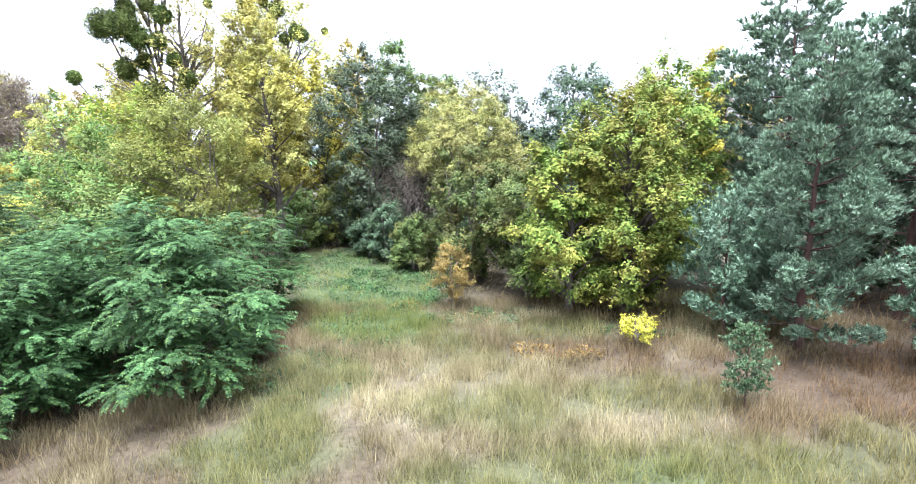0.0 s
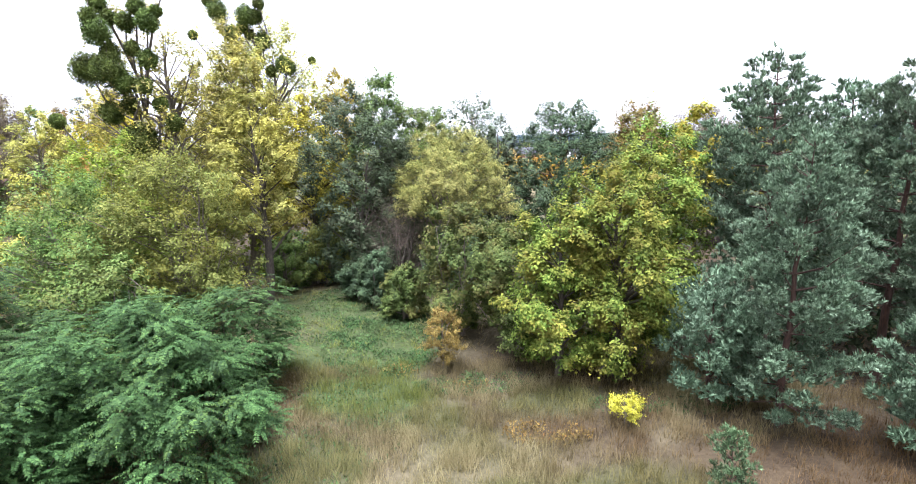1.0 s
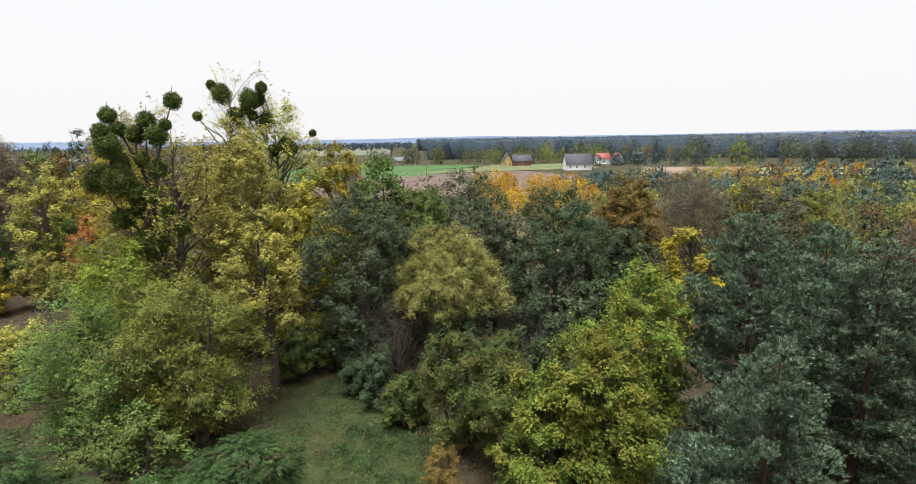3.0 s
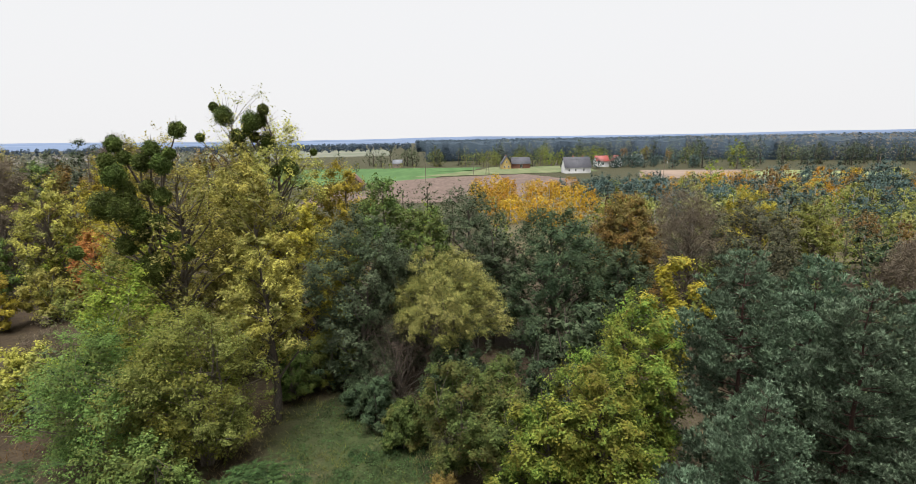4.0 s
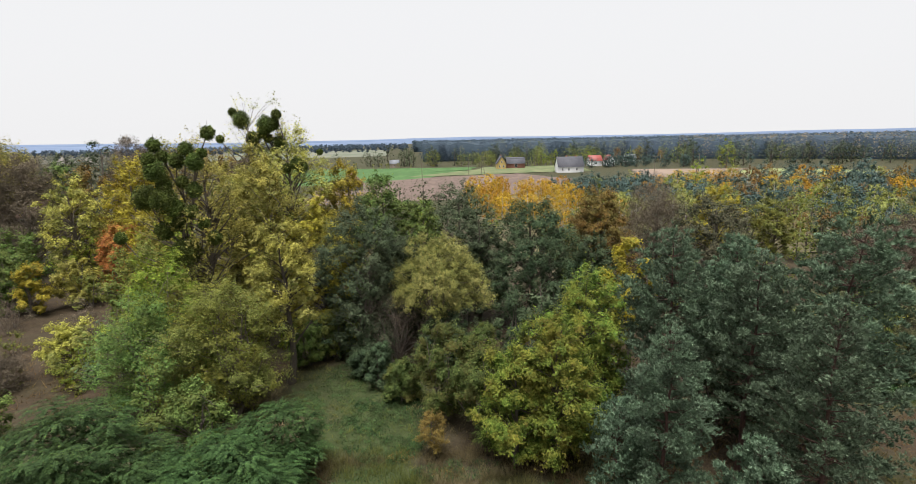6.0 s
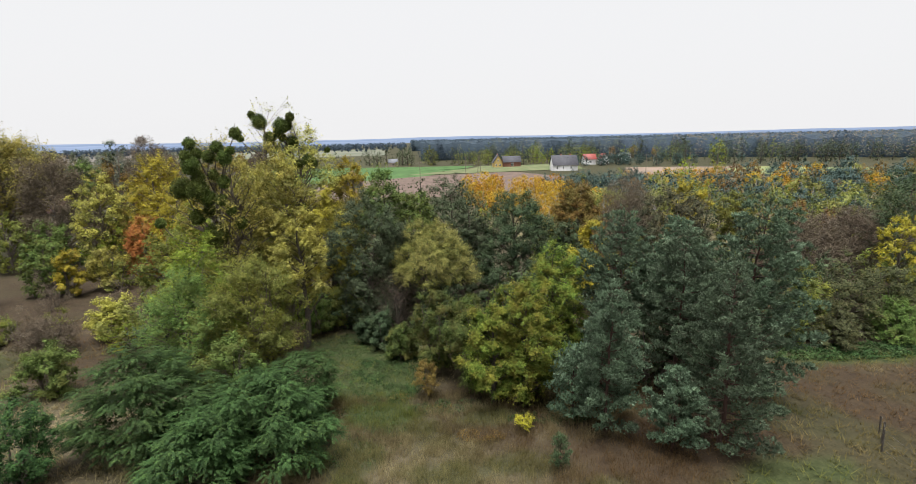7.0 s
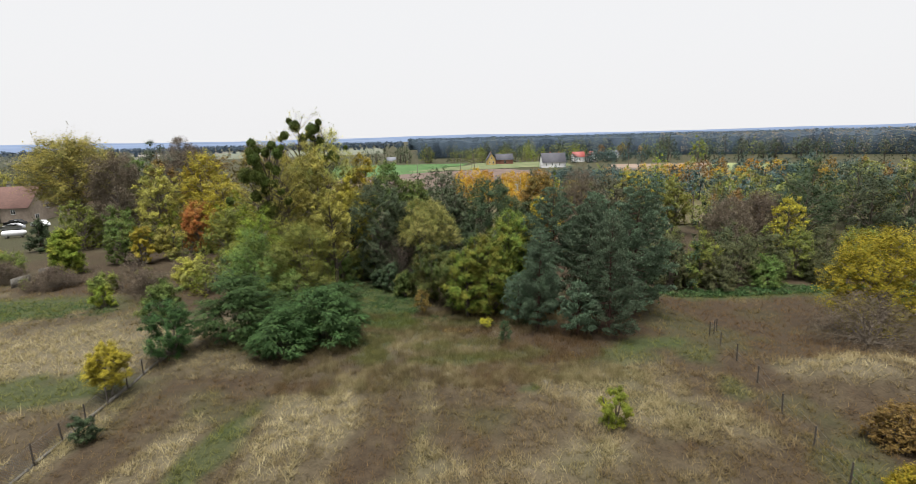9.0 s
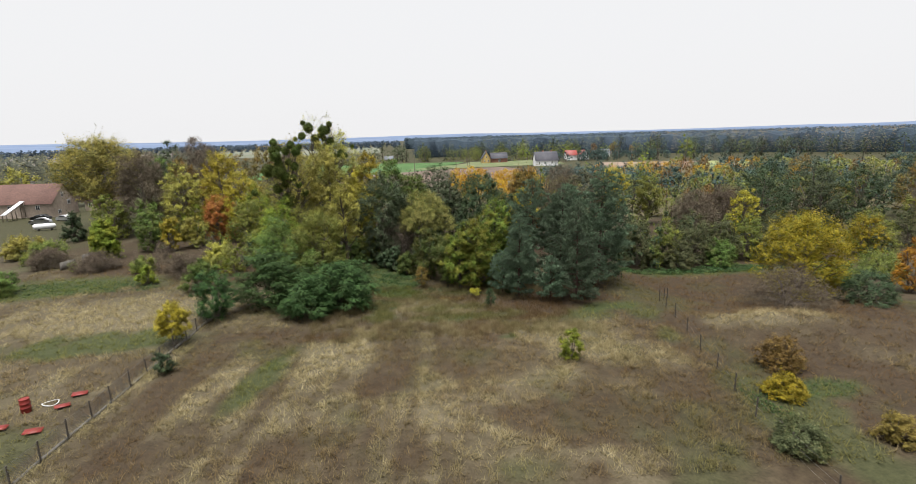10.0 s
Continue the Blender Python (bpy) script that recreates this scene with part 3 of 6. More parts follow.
def clumps_of(rng, n, H, base, R, shape, squash=1.0):
    """Clump centres gathered into lobes, so that the crown has bulges and gaps."""
    if shape in ("egg", "mushroom"):
        # one rounded shell of clumps, a little uneven
        lo = -0.75 if shape == "egg" else 0.0
        v = lo + (0.99 - lo) * (np.arange(n) + rng.uniform(0, 1, n)) / n
        th = np.arange(n) * 2.39996 + rng.uniform(-0.35, 0.35, n)
        p1, p2 = rng.uniform(0, 6.28, 2)
        deep = 1 - 0.45 * rng.uniform(size=n) ** 2.2
        r = R * np.sqrt(1 - v * v) * (0.9 + 0.1 * np.sin(2 * th + p1 + 2 * v) + 0.09 * np.sin(3 * th + p2 - 4 * v)) * deep * 0.94
        mid, half = ((base + (H - base) * 0.45, (H - base) * 0.54) if shape == "egg" else (base, H - base))
        bulge = 1 + 0.07 * np.sin(2 * th + p2) + 0.05 * np.sin(5 * th + 7 * v)
        top = mid + v * half * 0.94 * np.where(v > 0, bulge * deep, 1.0)
        if shape == "egg":
            top = np.where(v < 0, mid + v / 0.75 * (mid - base), top)
        return rng.permutation(np.column_stack([np.cos(th) * r, np.sin(th) * r * squash, top]))
    m = max(13, n // 4)
    grid = np.linspace(0, 1, 200)
    cum = np.cumsum(profile(shape, grid) + 0.15)
    h = np.interp((np.arange(m) + rng.uniform(0, 1, m)) / m, cum / cum[-1], grid)
    th = np.arange(m) * 2.4 + rng.uniform(-0.5, 0.5, m)
    p1, p2 = rng.uniform(0, 6.28, 2)
    wave = 1 + 0.14 * np.sin(2 * th + p1 + 3 * h) + 0.14 * np.sin(3 * th + p2 - 5 * h)
    r = R * profile(shape, h) * wave * (0.30 + 0.70 * np.sqrt(rng.uniform(size=len(h)))) * 0.82
    lobes = np.column_stack([np.cos(th) * r, np.sin(th) * r * squash, base + (H - base) * (0.04 + h * 0.9)])
    size = min(R, (H - base) * 0.6) * 0.30 * rng.uniform(0.65, 1.25, len(h))
    own = np.arange(n) % len(h)
    d = rng.normal(size=(n, 3))
    d /= np.linalg.norm(d, axis=1)[:, None]
    d *= (rng.uniform(size=n) ** 0.4 * size[own])[:, None]
    cs = lobes[own] + d * np.array([1.05, 1.05, 0.8])
    cs[:, 2] = np.clip(cs[:, 2], min(0.25, H * 0.1), H * 0.99)
    return rng.permutation(cs)


def broadleaf(name, x, y, H, R, leaf, label, category="tree", bark=None, base=None, shape="oval", clumps=90, per=110, size=0.16,
              stems=1, trunk=None, lean=(0, 0), seed=0, puff=0.2, group="", droop=0.0, squash=1.0, limbs=45, turn=0.0, z=None, slim=0.62, inner=6, fine=(1.6, 1.9, 0.54), shoots=0.3, flat=(0.7, 0.75)):
    rng = np.random.default_rng(seed + 100)
    base = H * 0.25 if base is None else base
    clumps, per, size = int(clumps * fine[0]), int(per * fine[1]), size * fine[2]
    if H < 5.5:
        clumps, per, size = int(clumps * 1.7), int(per * 1.15), size * 0.78
    if leaf == "twig":
        slim, size, per, inner = 0.1 if H > 7 else 0.06, size * (2.6 if H > 7 else 2.8), int(per * (2.0 if H > 7 else 1.1)), 0
    trunk = H * 0.018 + 0.03 if trunk is None else trunk
    ob = thing(name, x, y, label, category, group, z=z, turn=turn)
    cs = clumps_of(rng, clumps, H, base, R, shape, squash)
    cs[:, 0] += lean[0] * cs[:, 2] / H
    cs[:, 1] += lean[1] * cs[:, 2] / H
    wood = Heap()
    tops = []
    for s in range(stems):
        a = rng.uniform(0, 6.28)
        out = 0.0 if stems == 1 else R * rng.uniform(0.15, 0.5)
        k = 7
        hh = np.linspace(0, 1, k)
        top = H * (0.88 if stems == 1 else rng.uniform(0.6, 0.85))
        wob = rng.normal(size=(k, 2)).cumsum(0) * 0.012 * H * (hh[:, None] > 0)
        pts = np.column_stack([np.cos(a) * out * hh ** 0.8 + lean[0] * hh * top / H + wob[:, 0] + (0.15 * np.cos(a) if stems > 1 else 0),
                               np.sin(a) * out * hh ** 0.8 + lean[1] * hh * top / H + wob[:, 1] + (0.15 * np.sin(a) if stems > 1 else 0), hh * top - 0.15 * (hh == 0)])
        rad = trunk / stems ** 0.45 * (1 - hh) ** 0.8 + 0.015
        rad[0] *= 1.3
        wood.tube(pts, rad, 8 if stems == 1 else 6)
        tops.append((pts, rad))
    pick = rng.permutation(len(cs))[:limbs]
    for c in cs[pick]:
        pts, rad = tops[rng.integers(len(tops))]
        reach = np.hypot(c[0] - lean[0] * c[2] / H, c[1] - lean[1] * c[2] / H)
        z0 = np.clip(c[2] - reach * rng.uniform(0.5, 1.1), base * 0.55, pts[-1][2] * 0.96)
        p0 = np.array([np.interp(z0, pts[:, 2], pts[:, i]) for i in range(3)])
        r0 = np.interp(z0, pts[:, 2], rad) * 0.5
        mid = p0 * 0.5 + c * 0.5 + rng.normal(size=3) * reach * 0.08 + np.array([0, 0, reach * 0.10])
        wood.tube([p0, mid, c, c + (c - mid) * 0.35], [r0, r0 * 0.55 + 0.006, r0 * 0.25 + 0.006, 0.004], 3)
    part("trunk", wood, bark or BARK, ob, smooth=True)
    crown = Heap()
    rad = R * puff * rng.uniform(0.55, 1.3, len(cs))
    axis_pt = np.column_stack([lean[0] * cs[:, 2] / H, lean[1] * cs[:, 2] / H, np.maximum(cs[:, 2] - R * 0.45, base * 0.6)])
    away = cs - axis_pt
    away /= np.linalg.norm(away, axis=1)[:, None] + 1e-6
    if leaf == "twig":
        owner = np.repeat(np.arange(len(cs)), per)
        off = rng.normal(size=(len(owner), 3))
        off /= np.linalg.norm(off, axis=1)[:, None]
        off *= (0.35 + 0.65 * rng.uniform(size=len(owner)) ** 0.6)[:, None]
        p = cs[owner] + off * rad[owner][:, None] * np.array([1.25, 1.25, 1.1])
        p[:, 2] = np.maximum(p[:, 2], 0.08)
        crown.leaves(rng, p, size, 0.35, slim, off * 0.6)
    else:
        # sprays: each clump is a handful of leafy shoots that leave it outwards and upwards
        each = 9 if per > 40 else 6
        count = max(3, int(round(per / each)))
        own = np.repeat(np.arange(len(cs)), count)
        way = away[own] * 0.75 + rng.normal(size=(len(own), 3)) * np.array([0.72, 0.72, 0.5]) + np.array([0, 0, 0.34 - droop])
        way /= np.linalg.norm(way, axis=1)[:, None] + 1e-6
        long = rad[own] * rng.uniform(0.55, 1.45, len(own))
        start = cs[own] - away[own] * (rad[own] * 0.4)[:, None] + rng.normal(size=(len(own), 3)) * (rad[own] * 0.22)[:, None]
        k = np.repeat(np.arange(len(own)), each)
        u = rng.uniform(0.12, 1.0, len(k))
        p = start[k] + way[k] * (long[k] * u)[:, None] + rng.normal(size=(len(k), 3)) * size * 0.55
        p[:, 2] -= (0.16 + droop) * long[k] * u * u
        p[:, 2] = np.maximum(p[:, 2], 0.08)
        face = (p - cs[own][k]) / rad[own][k][:, None]
        crown.leaves(rng, p, size, 0.55, slim, face * flat[0] + away[own][k] * flat[1] * 0.45, wild=0.45)
    if shoots and leaf != "twig":
        up = np.flatnonzero(rng.uniform(size=len(cs)) < shoots)
        k = np.repeat(up, 14)
        u = rng.uniform(0, 1, len(k))
        lift = (rng.uniform(0.8, 1.9, len(cs)) * rad)[k]
        tilt = rng.normal(size=(len(cs), 2))[k] * 0.35
        sp = cs[k] + np.column_stack([tilt[:, 0] * lift * u, tilt[:, 1] * lift * u, lift * u]) + rng.normal(size=(len(k), 3)) * size * 0.45
        sp[:, 2] = np.maximum(sp[:, 2], 0.1)
        crown.leaves(rng, sp, size, 0.2, slim)
    if inner:
        core = np.repeat(np.arange(len(cs)), inner)
        q = cs[core] - away[core] * (rad[core] * 0.75)[:, None] + rng.normal(size=(len(core), 3)) * rad[core][:, None] * 0.22
        q[:, 2] = np.maximum(q[:, 2], 0.15)
        crown.leaves(rng, q, size * 1.7, 0.6, 0.8)
    part("crown", crown, LEAF[leaf], ob)
    return ob


def pine(name, x, y, H, R, label, base=0.5, leaf="pine", whorl=0.62, arms=6, seed=0, needle=0.15, tufts=46, group="", turn=0.0, bundle=13, trunk=None, form="cone", bare=0.0):
    """A pine: whorls of boughs whose outer halves carry rounded clouds of needle tufts; 'dome' is an older, flat-topped crown."""
    rng = np.random.default_rng(seed + 500)
    ob = thing(name, x, y, label, "pine tree", group, turn=turn)
    wood, green = Heap(), Heap()
    k = 8
    hh = np.linspace(0, 1, k)
    bend = rng.normal(size=(k, 2)).cumsum(0) * 0.008 * H * (hh[:, None] > 0)
    pts = np.column_stack([bend[:, 0], bend[:, 1], hh * H * 0.985 - 0.15 * (hh == 0)])
    rad = (trunk or H * 0.012 + 0.02) * (1 - hh * 0.93)
    wood.tube(pts, rad, 8)
    T, D, C, N = [], [], [], []
    z = base
    lobe = rng.uniform(0, 6.28, 3)
    while z < H * 0.97:
        h = (z - base) / (H - base)
        for a in rng.uniform(0, 6.28) + np.arange(arms) * 6.28 / arms + rng.normal(size=arms) * 0.25:
            wide = (1 - h) ** 0.8 * (0.72 + 0.28 * min(1, h * 3)) if form == "cone" else (1 - h ** 1.5) ** 0.75 * (0.7 + 0.3 * min(1, h * 3))
            L = (R * wide + 0.1) * rng.uniform(0.7, 1.12) * (1 + 0.12 * math.sin(2 * a + lobe[0]) + 0.1 * math.sin(3 * a + lobe[1] + 4 * h))
            p0 = np.array([np.interp(z, pts[:, 2], pts[:, i]) for i in range(3)])
            rise = (0.02 + 0.75 * h if form == "cone" else 0.05 + 0.35 * h) + rng.normal() * 0.1
            d = np.array([math.cos(a), math.sin(a), 0.0])
            s = np.linspace(0, 1, 5)
            arm = p0 + d * (s * L)[:, None] + np.array([0, 0, 1.0]) * ((rise * s - 0.22 * s * (1 - s) + 0.2 * s ** 3) * L)[:, None]
            r0 = 0.010 + 0.010 * L
            wood.tube(arm[[0, 2, 4]], [r0, r0 * 0.6, 0.005], 4)
            if rng.uniform() < bare:
                continue
            lat = np.cross(d, (0, 0, 1.0))
            # two to four clouds of tufts along the bough
            clouds = 1 if L < R * 0.3 else 3 if L < R * 0.7 else 4
            for c in range(clouds):
                uc = 1.0 - 0.74 * c / max(1, clouds) * rng.uniform(0.8, 1.1)
                side = rng.uniform(-1, 1) * L * 0.3 * (1.15 - uc)
                mid = np.array([np.interp(uc, s, arm[:, i]) for i in range(3)]) + lat * side
                size = (min(0.15, 0.08 * R) + 0.105 * L ** 0.8) * rng.uniform(0.75, 1.35)
                m = max(4, int(tufts * min(1.3, (L / R) ** 0.9) * (0.55 if c else 0.75)))
                o = rng.normal(size=(m, 3))
                o /= np.linalg.norm(o, axis=1)[:, None]
                o[:, 2] = np.abs(o[:, 2]) * 1.1 - 0.42
                T.append(mid + o * (size * rng.uniform(0.45, 1.0, m))[:, None] * np.array([1.25, 1.25, 0.8]))
                D.append(o * 0.55 + d * 0.35 + np.array([0, 0, 0.75 + 0.4 * h]) + rng.normal(size=(m, 3)) * 0.18)
                N.append(o * 0.95 + np.array([0, 0, 0.4]))
                C.append(np.tile(mid, (2, 1)) + rng.normal(size=(2, 3)) * size * 0.3)
        z += whorl * rng.uniform(0.75, 1.25) * (1 - 0.35 * h)
    T.append(pts[-1] + rng.normal(size=(16, 3)) * np.array([0.13, 0.13, 0.25]) * min(1.0, H / 6))
    D.append(np.tile((0, 0, 1.0), (16, 1)) + rng.normal(size=(16, 3)) * 0.25)
    N.append(np.tile((0, 0, 1.0), (16, 1)))
    T, D, C, N = np.vstack(T), np.vstack(D), np.vstack(C), np.vstack(N)
    D /= np.linalg.norm(D, axis=1)[:, None]
    n = len(T)
    k = np.repeat(np.arange(n), bundle)
    o = rng.normal(size=(len(k), 3))
    o -= D[k] * (o * D[k]).sum(1)[:, None]
    o /= np.linalg.norm(o, axis=1)[:, None]
    root = T[k] + D[k] * (needle * rng.uniform(-0.5, 0.6, len(k)))[:, None]
    way = o * rng.uniform(0.4, 1.0, len(k))[:, None] + D[k] * 0.8
    way /= np.linalg.norm(way, axis=1)[:, None]
    tip = root + way * (needle * rng.uniform(0.7, 1.3, len(k)))[:, None]
    w = np.cross(way, N[k] + rng.normal(size=(len(k), 3)) * 0.3)
    w *= (needle * 0.15 / (np.linalg.norm(w, axis=1) + 1e-9))[:, None]
    V = np.stack([root - w, root + w, tip], 1)
    V[:, :, 2] = np.maximum(V[:, :, 2], 0.08)
    green.add(V.reshape(-1, 3), None, np.arange(len(V) * 3).reshape(-1, 3))
    C[:, 2] = np.maximum(C[:, 2] - needle * 1.6, 0.15)
    green.leaves(rng, C, needle * 1.1, 0.6, 0.4)
    part("trunk", wood, PINEBARK, ob, smooth=True)
    part("crown", green, LEAF[leaf], ob)
    return ob


def locust(x, y, H, R, label, seed, fronds=3000, length=0.5, squash=1.0):
    """A dense low locust thicket: many stems and drooping pinnate fronds in layers."""
    rng = np.random.default_rng(seed)
    ob = thing("locust_bush", x, y, label, "bush", "locust bushes")
    wood, green = Heap(), Heap()
    cs = clumps_of(rng, 180, H, 0.35, R, "dome", squash)
    for c in cs[:26]:
        p0 = np.array([c[0] * 0.25, c[1] * 0.25, -0.1])
        wood.tube([p0, p0 * 0.5 + c * 0.4, c * 0.85], [0.05, 0.03, 0.01], 4)
    part("trunk", wood, DARKBARK, ob, smooth=True)
    owner = rng.integers(0, len(cs), fronds)
    off = rng.normal(size=(fronds, 3))
    off /= np.linalg.norm(off, axis=1)[:, None]
    off *= (rng.uniform(size=fronds) ** 0.4)[:, None] * R * 0.115
    p = cs[owner] + off * np.array([1.15, 1.15, 0.5])
    out = off * np.array([1, 1, 0.2]) / (R * 0.115) + cs[owner] / R * np.array([0.7, 0.7, 0]) + rng.normal(size=(fronds, 3)) * 0.35
    out[:, 2] = rng.uniform(-0.1, 0.35, fronds)
    out /= np.linalg.norm(out, axis=1)[:, None]
    side = np.cross(out, (0, 0, 1.0))
    side /= np.linalg.norm(side, axis=1)[:, None]
    L = length * rng.uniform(0.7, 1.25, fronds)
    pairs = 11
    V = []
    for k in range(pairs * 2 + 1):
        u = 1.0 if k == pairs * 2 else 0.15 + 0.8 * (k // 2) / pairs
        sgn = 0.0 if k == pairs * 2 else (1.0 if k % 2 else -1.0)
        root = p + out * (L * u)[:, None] - np.array([0, 0, 1.0]) * (L * 0.28 * u * u)[:, None]
        d = side * sgn * 0.9 + out * (0.35 if sgn else 1.0) - np.array([0, 0, 0.12 + 0.3 * u])
        d += rng.normal(size=(fronds, 3)) * 0.15
        d /= np.linalg.norm(d, axis=1)[:, None]
        ll = L * 0.18 * (1.1 - 0.35 * u)
        w = np.cross(d, np.array([0, 0, 1.0]) + out * 0.4 + rng.normal(size=(fronds, 3)) * 0.3)
        w = w / (np.linalg.norm(w, axis=1)[:, None] + 1e-9) * (ll * 0.27)[:, None]
        V.append(np.stack([root - w * 0.6, root + d * (ll * 0.25)[:, None] + w, root + d * ll[:, None]], 1))
    V = np.stack(V, 1).reshape(-1, 3)
    V[:, 2] = np.maximum(V[:, 2], 0.03)
    green.add(V, None, np.arange(len(V)).reshape(-1, 3))
    core = np.repeat(np.arange(len(cs)), 9)
    q = cs[core] + rng.normal(size=(len(core), 3)) * R * 0.05
    q = q * np.array([0.86, 0.86, 0.9])
    q[:, 2] = np.maximum(q[:, 2] - 0.25, 0.15)
    green.leaves(rng, q, R * 0.055, 0.6, 0.6)
    part("crown", green, LEAF["locust"], ob)
    return ob


def mistletoe(parent, spots, seed):
    rng = np.random.default_rng(seed)
    for x, y, z, r in spots:
        root = np.array([x * 0.15, y * 0.15, max(2.0, z - 1.2 - 1.1 * math.hypot(x, y))])
        end = np.array([x, y, z])
        limb = Heap()
        limb.tube([root, root * 0.45 + end * 0.55 + rng.normal(size=3) * 0.25, end, end + (0.05, 0, r * 1.5)], [0.09, 0.06, 0.035, 0.008], 5)
        part("limb", limb, BARK, parent)
    for x, y, z, r in spots:
        h = Heap()
        n = int(1200 * (r / 0.7) ** 2) + 260
        o = rng.normal(size=(n, 3))
        o /= np.linalg.norm(o, axis=1)[:, None]
        lump = 0.92 + 0.07 * np.sin(o[:, 0] * 5 + x) * np.cos(o[:, 2] * 4 + z)
        p = o * (r * lump * rng.uniform(0.72, 1.06, n))[:, None] * np.array([0.95, 0.95, 1.0]) + np.array([x, y, z])
        h.leaves(rng, p, 0.14, 0.1, 0.4, o * 0.8)
        o2 = o[: n // 3]
        h.leaves(rng, np.array([x, y, z]) + o2 * r * 0.5, 0.35, 0, 0.9, o2 * 2)
        part("mistletoe", h, LEAF["mistletoe"], parent, "dark green mistletoe ball")


# the near trees
broadleaf("oak_tree", 9.0, 22.2, 10.4, 3.0, "oak", "young oak turning yellow-green behind the edge", bark=DARKBARK, base=0.8, shape="oval", clumps=105, per=100, size=0.25, seed=1, puff=0.2, trunk=0.18, limbs=60, fine=(1.9, 2.6, 0.46))
broadleaf("oak_tree", 6.4, 18.9, 8.9, 2.9, "oak", "broad oak turning yellow-green at the meadow edge", bark=DARKBARK, base=0.5, shape="oval", clumps=100, per=100, size=0.25, seed=8, puff=0.2, trunk=0.2, limbs=70, fine=(1.9, 2.6, 0.46))
broadleaf("oak_tree", 4.2, 18.9, 7.4, 2.3, "oak", "lower oak with yellow-green and browning leaves", bark=DARKBARK, base=0.4, shape="oval", clumps=70, per=100, size=0.25, seed=6, puff=0.22, trunk=0.13, limbs=40, fine=(1.9, 2.6, 0.46))
broadleaf("hazel_bush", 0.6, 24.0, 6.8, 2.7, "oakgreen", "olive-green bush with browning leaves", "bush", base=0.4, shape="oval", clumps=80, per=110, size=0.23, stems=5, seed=2, trunk=0.1)
broadleaf("small_oak", -0.4, 20.2, 2.9, 1.15, "ginger", "small oak with orange-brown leaves at the meadow edge", base=0.5, clumps=30, per=60, size=0.13, seed=3, trunk=0.05, limbs=16)
broadleaf("hazel_bush", 3.0, 21.5, 6.2, 2.4, "oakgreen", "olive-green bush beside the oak", "bush", base=0.4, clumps=60, per=110, size=0.23, stems=4, seed=4)
broadleaf("oak_sapling", 5.7, 15.4, 1.15, 0.75, "yellow", "bright yellow oak sapling in the grass", base=0.25, clumps=14, per=40, size=0.12, stems=3, seed=5, trunk=0.03, limbs=10, puff=0.3)
pine("pine_tree", 10.6, 15.0, 9.4, 2.8, "grey-green Scots pine with low branches", seed=1, base=0.9, tufts=70, needle=0.115, bundle=17)
pine("pine_tree", 13.5, 21.3, 12.6, 2.9, "tall domed grey-green Scots pine with reddish bare trunks", seed=2, base=4.6, form="dome", tufts=50, needle=0.16)
pine("pine_tree", 15.9, 17.6, 12.0, 2.5, "tall Scots pine with thin dead twigs in its top", seed=3, base=3.2, form="dome", tufts=46, bare=0.08)
pine("pine_tree", 16.4, 13.0, 10.8, 3.2, "grey-green Scots pine with full low branches", seed=4, base=0.5, tufts=58, needle=0.13, bundle=15)
pine("pine_tree", 20.4, 18.2, 13.6, 4.0, "broad dark Scots pine beside the rough meadow", seed=5, base=1.2, form="dome", whorl=0.85, arms=7, tufts=54, needle=0.17)
pine("pine_tree", 13.6, 12.8, 4.9, 1.7, "low Scots pine at the meadow edge", seed=6, base=0.9, tufts=36)
pine("pine_tree", 8.9, 16.3, 4.8, 2.2, "low Scots pine under the oak", seed=7, base=1.0, form="dome", tufts=34)
pine("pine_tree", 11.6, 19.2, 5.6, 2.1, "low shaded Scots pine between the oak and the tall pines", seed=10, base=0.5, form="dome", tufts=34, needle=0.16)
pine("pine_tree", 17.8, 23.0, 11.6, 2.5, "tall Scots pine within the stand", seed=8, base=4.0, form="dome", tufts=30, needle=0.18)
pine("young_pine", 6.9, 11.4, 2.0, 0.72, "young bright green pine alone in the grass", leaf="pinegreen", base=0.55, whorl=0.27, arms=5, seed=9, needle=0.08, tufts=17, trunk=0.035, bundle=14)
locust(-9.2, 14.4, 5.2, 4.3, "dense dark green locust thicket with drooping fronds", 11, 6000, 0.56)
locust(-16.6, 15.4, 6.6, 4.4, "dense dark green locust thicket on the meadow", 12, 7400, 0.56)
locust(-11.8, 11.8, 4.3, 3.2, "low green locust thicket at the fence", 13, 3400, 0.54)
locust(-8.3, 18.8, 4.5, 2.7, "rounded locust bush at the edge of the clearing", 10, 2600, 0.52)
broadleaf("dark_shrub", -21.6, 12.2, 5.2, 2.5, "locust", "green shrub with yellowing side shoots at the fence", "shrub", base=0.3, clumps=50, per=90, size=0.23, stems=4, seed=14)
broadleaf("young_tree", -22.7, 5.6, 4.1, 1.65, "yellow", "young yellow-green tree on the fence line", base=0.9, clumps=70, per=90, size=0.17, seed=15, trunk=0.06)
broadleaf("bush", -20.6, -0.4, 1.9, 1.0, "alder", "grey-green bush in the wire fence", "bush", base=0.1, clumps=24, per=70, size=0.16, stems=4, seed=16, limbs=12)
